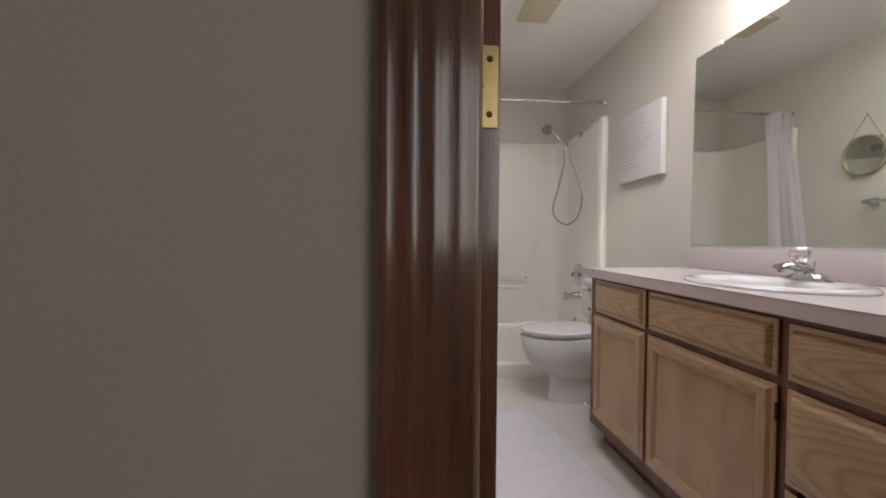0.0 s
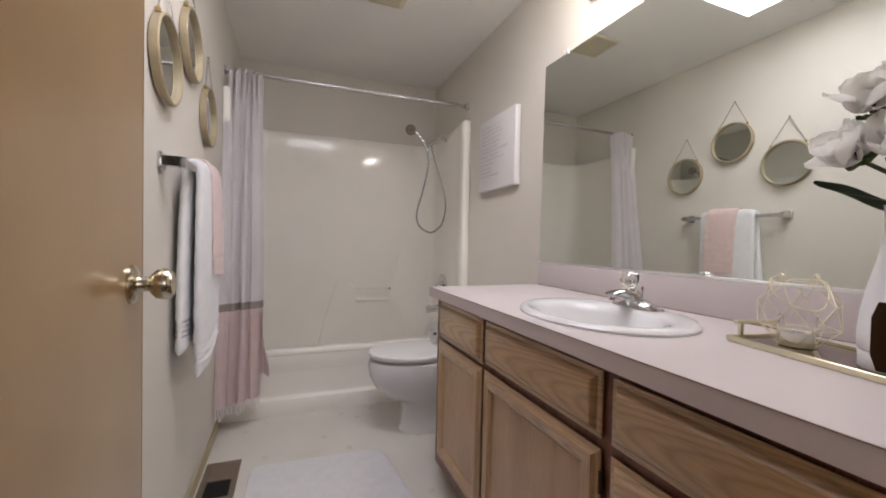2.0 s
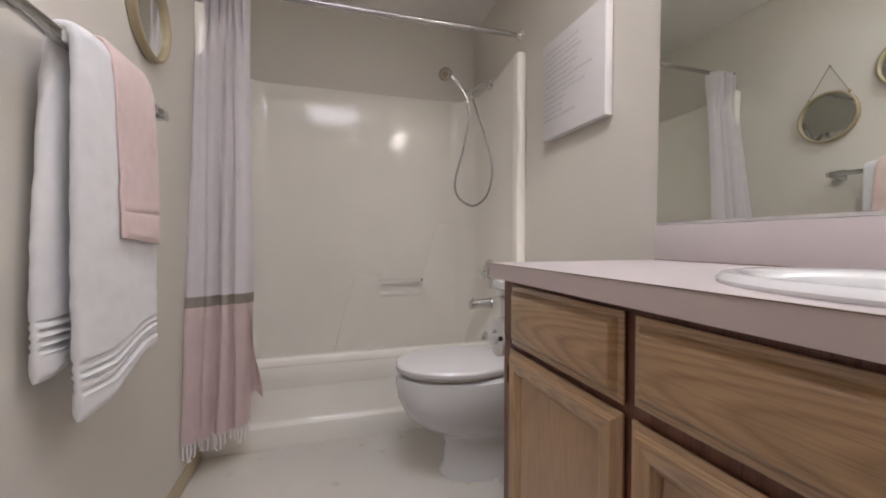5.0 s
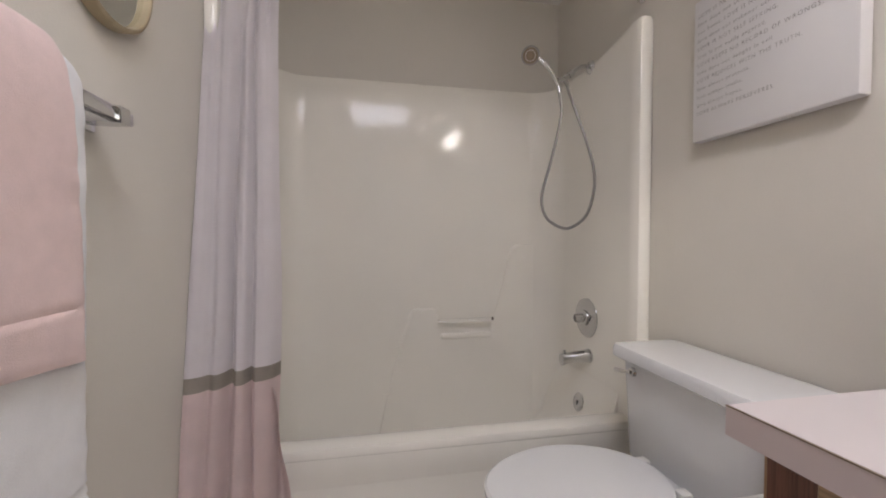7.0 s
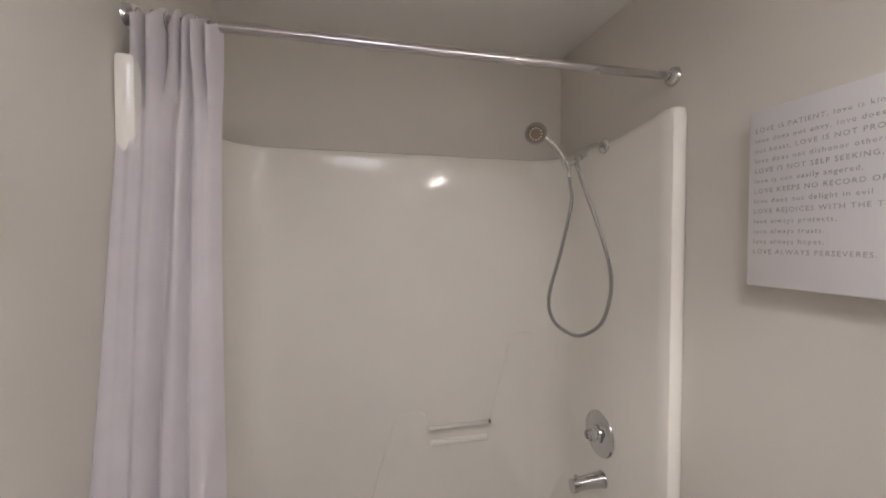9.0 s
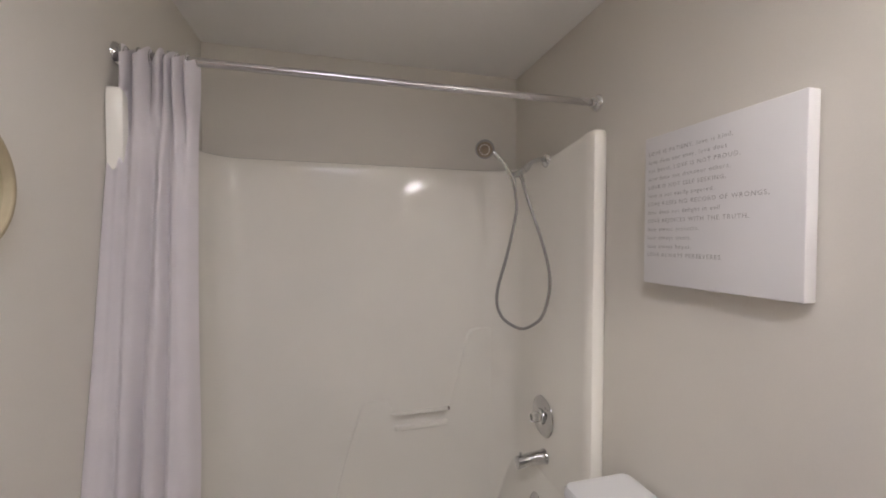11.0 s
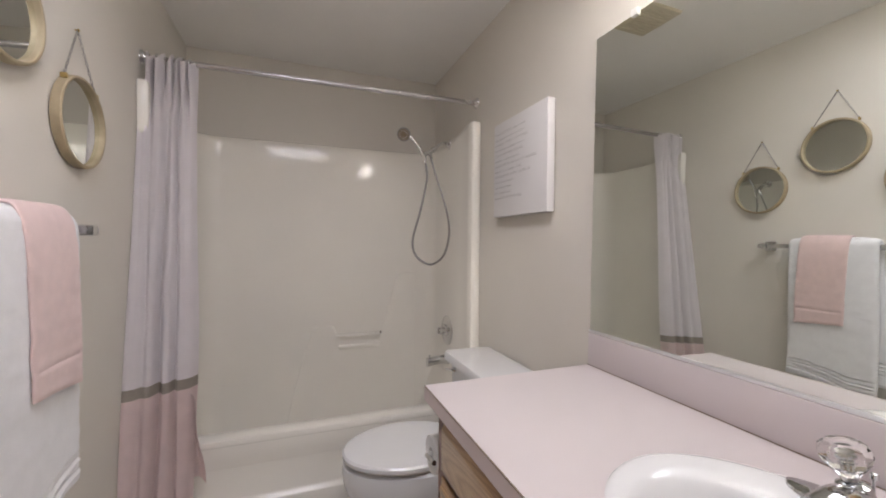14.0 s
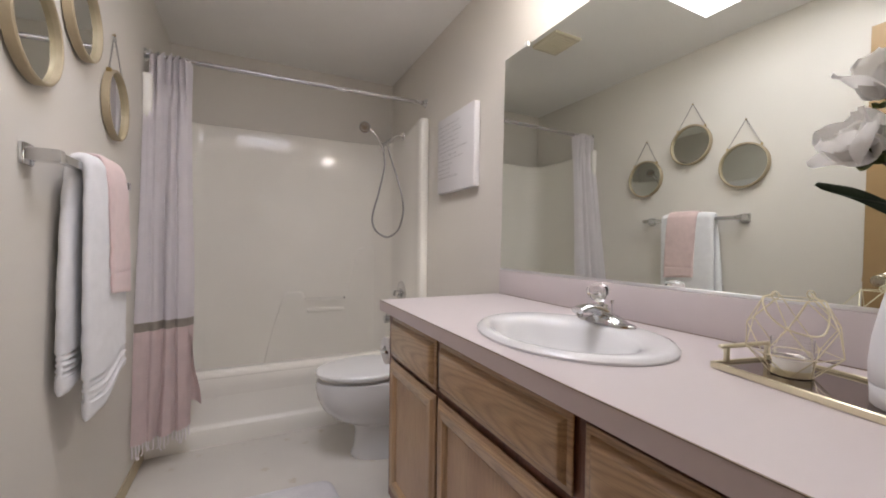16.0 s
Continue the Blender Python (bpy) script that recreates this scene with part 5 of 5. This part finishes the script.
def bloom(centre, way, size, seed):
    rnd = random.Random(seed)
    way = Vector(way).normalized()
    q = way.to_track_quat("Z", "Y")
    for ring, (n, tilt, ln) in enumerate(((3, 0.22, 0.85), (3, 0.52, 1.08), (3, 0.95, 1.05))):
        for k in range(n):
            a = 2 * math.pi * (k + 0.5 * ring) / n + rnd.uniform(-0.2, 0.2)
            t = tilt + rnd.uniform(-0.12, 0.12)
            w = q @ Vector((math.sin(t) * math.cos(a), math.sin(t) * math.sin(a), math.cos(t)))
            petal(centre, w, way, size * ln * rnd.uniform(0.9, 1.1), size * 1.0, 0.16, PETAL, "petal", spray, "white petal")
    part("stamen", lathe([(0, 0), (0.006, 0.004), (0.007, 0.014), (0.003, 0.024), (0, 0.026)], centre, way, 10), BUD, spray, "yellow-green stamen")
    for k in range(3):
        a = 2 * math.pi * k / 3
        w = q @ Vector((math.cos(a), math.sin(a), 0.1))
        petal(Vector(centre) - way * 0.012, w, way, size * 0.42, size * 0.3, 0.25, BUD, "sepal", spray, "green sepal")


neck = VC + Vector((0, 0, 0.25))
B1, B2, B3 = Vector((1.215, 0.528, 1.222)), Vector((1.205, 0.508, 1.292)), Vector((1.20, 0.478, 1.220))
for target, off in ((B1, (0.02, -0.02, 0)), (B2, (0.0, 0.0, 0)), (B3, (0.01, -0.01, 0))):
    part("stem", tube(spline([neck - Vector((0, 0, 0.12)), neck, (neck + target) / 2 + Vector(off), target - (target - neck).normalized() * 0.012], 6), 0.0035, 8), STEM, spray, "brown stem")
bloom(B1, (-0.62, 0.45, 0.55), 0.062, 3)
bloom(B2, (-0.40, 0.1, 0.85), 0.062, 8)
bloom(B3, (-0.35, -0.2, 0.35), 0.060, 5)
petal(neck + Vector((0, 0, 0.01)), Vector((1.222, 0.585, 1.19)) - (neck + Vector((0, 0, 0.01))), (-0.75, -0.3, 0.55), 0.125, 0.022, -0.06, LEAF, "leaf", spray, "long dark green leaf")
petal(neck + Vector((0, 0, 0.03)), (-0.5, -0.6, 0.5), (0, 0, 1), 0.13, 0.042, -0.12, LEAF, "leaf", spray, "long dark green leaf")
petal(neck + Vector((0, 0, 0.06)), (0.5, -0.5, 0.8), (0, 0, 1), 0.12, 0.038, -0.12, LEAF, "leaf", spray, "long dark green leaf")
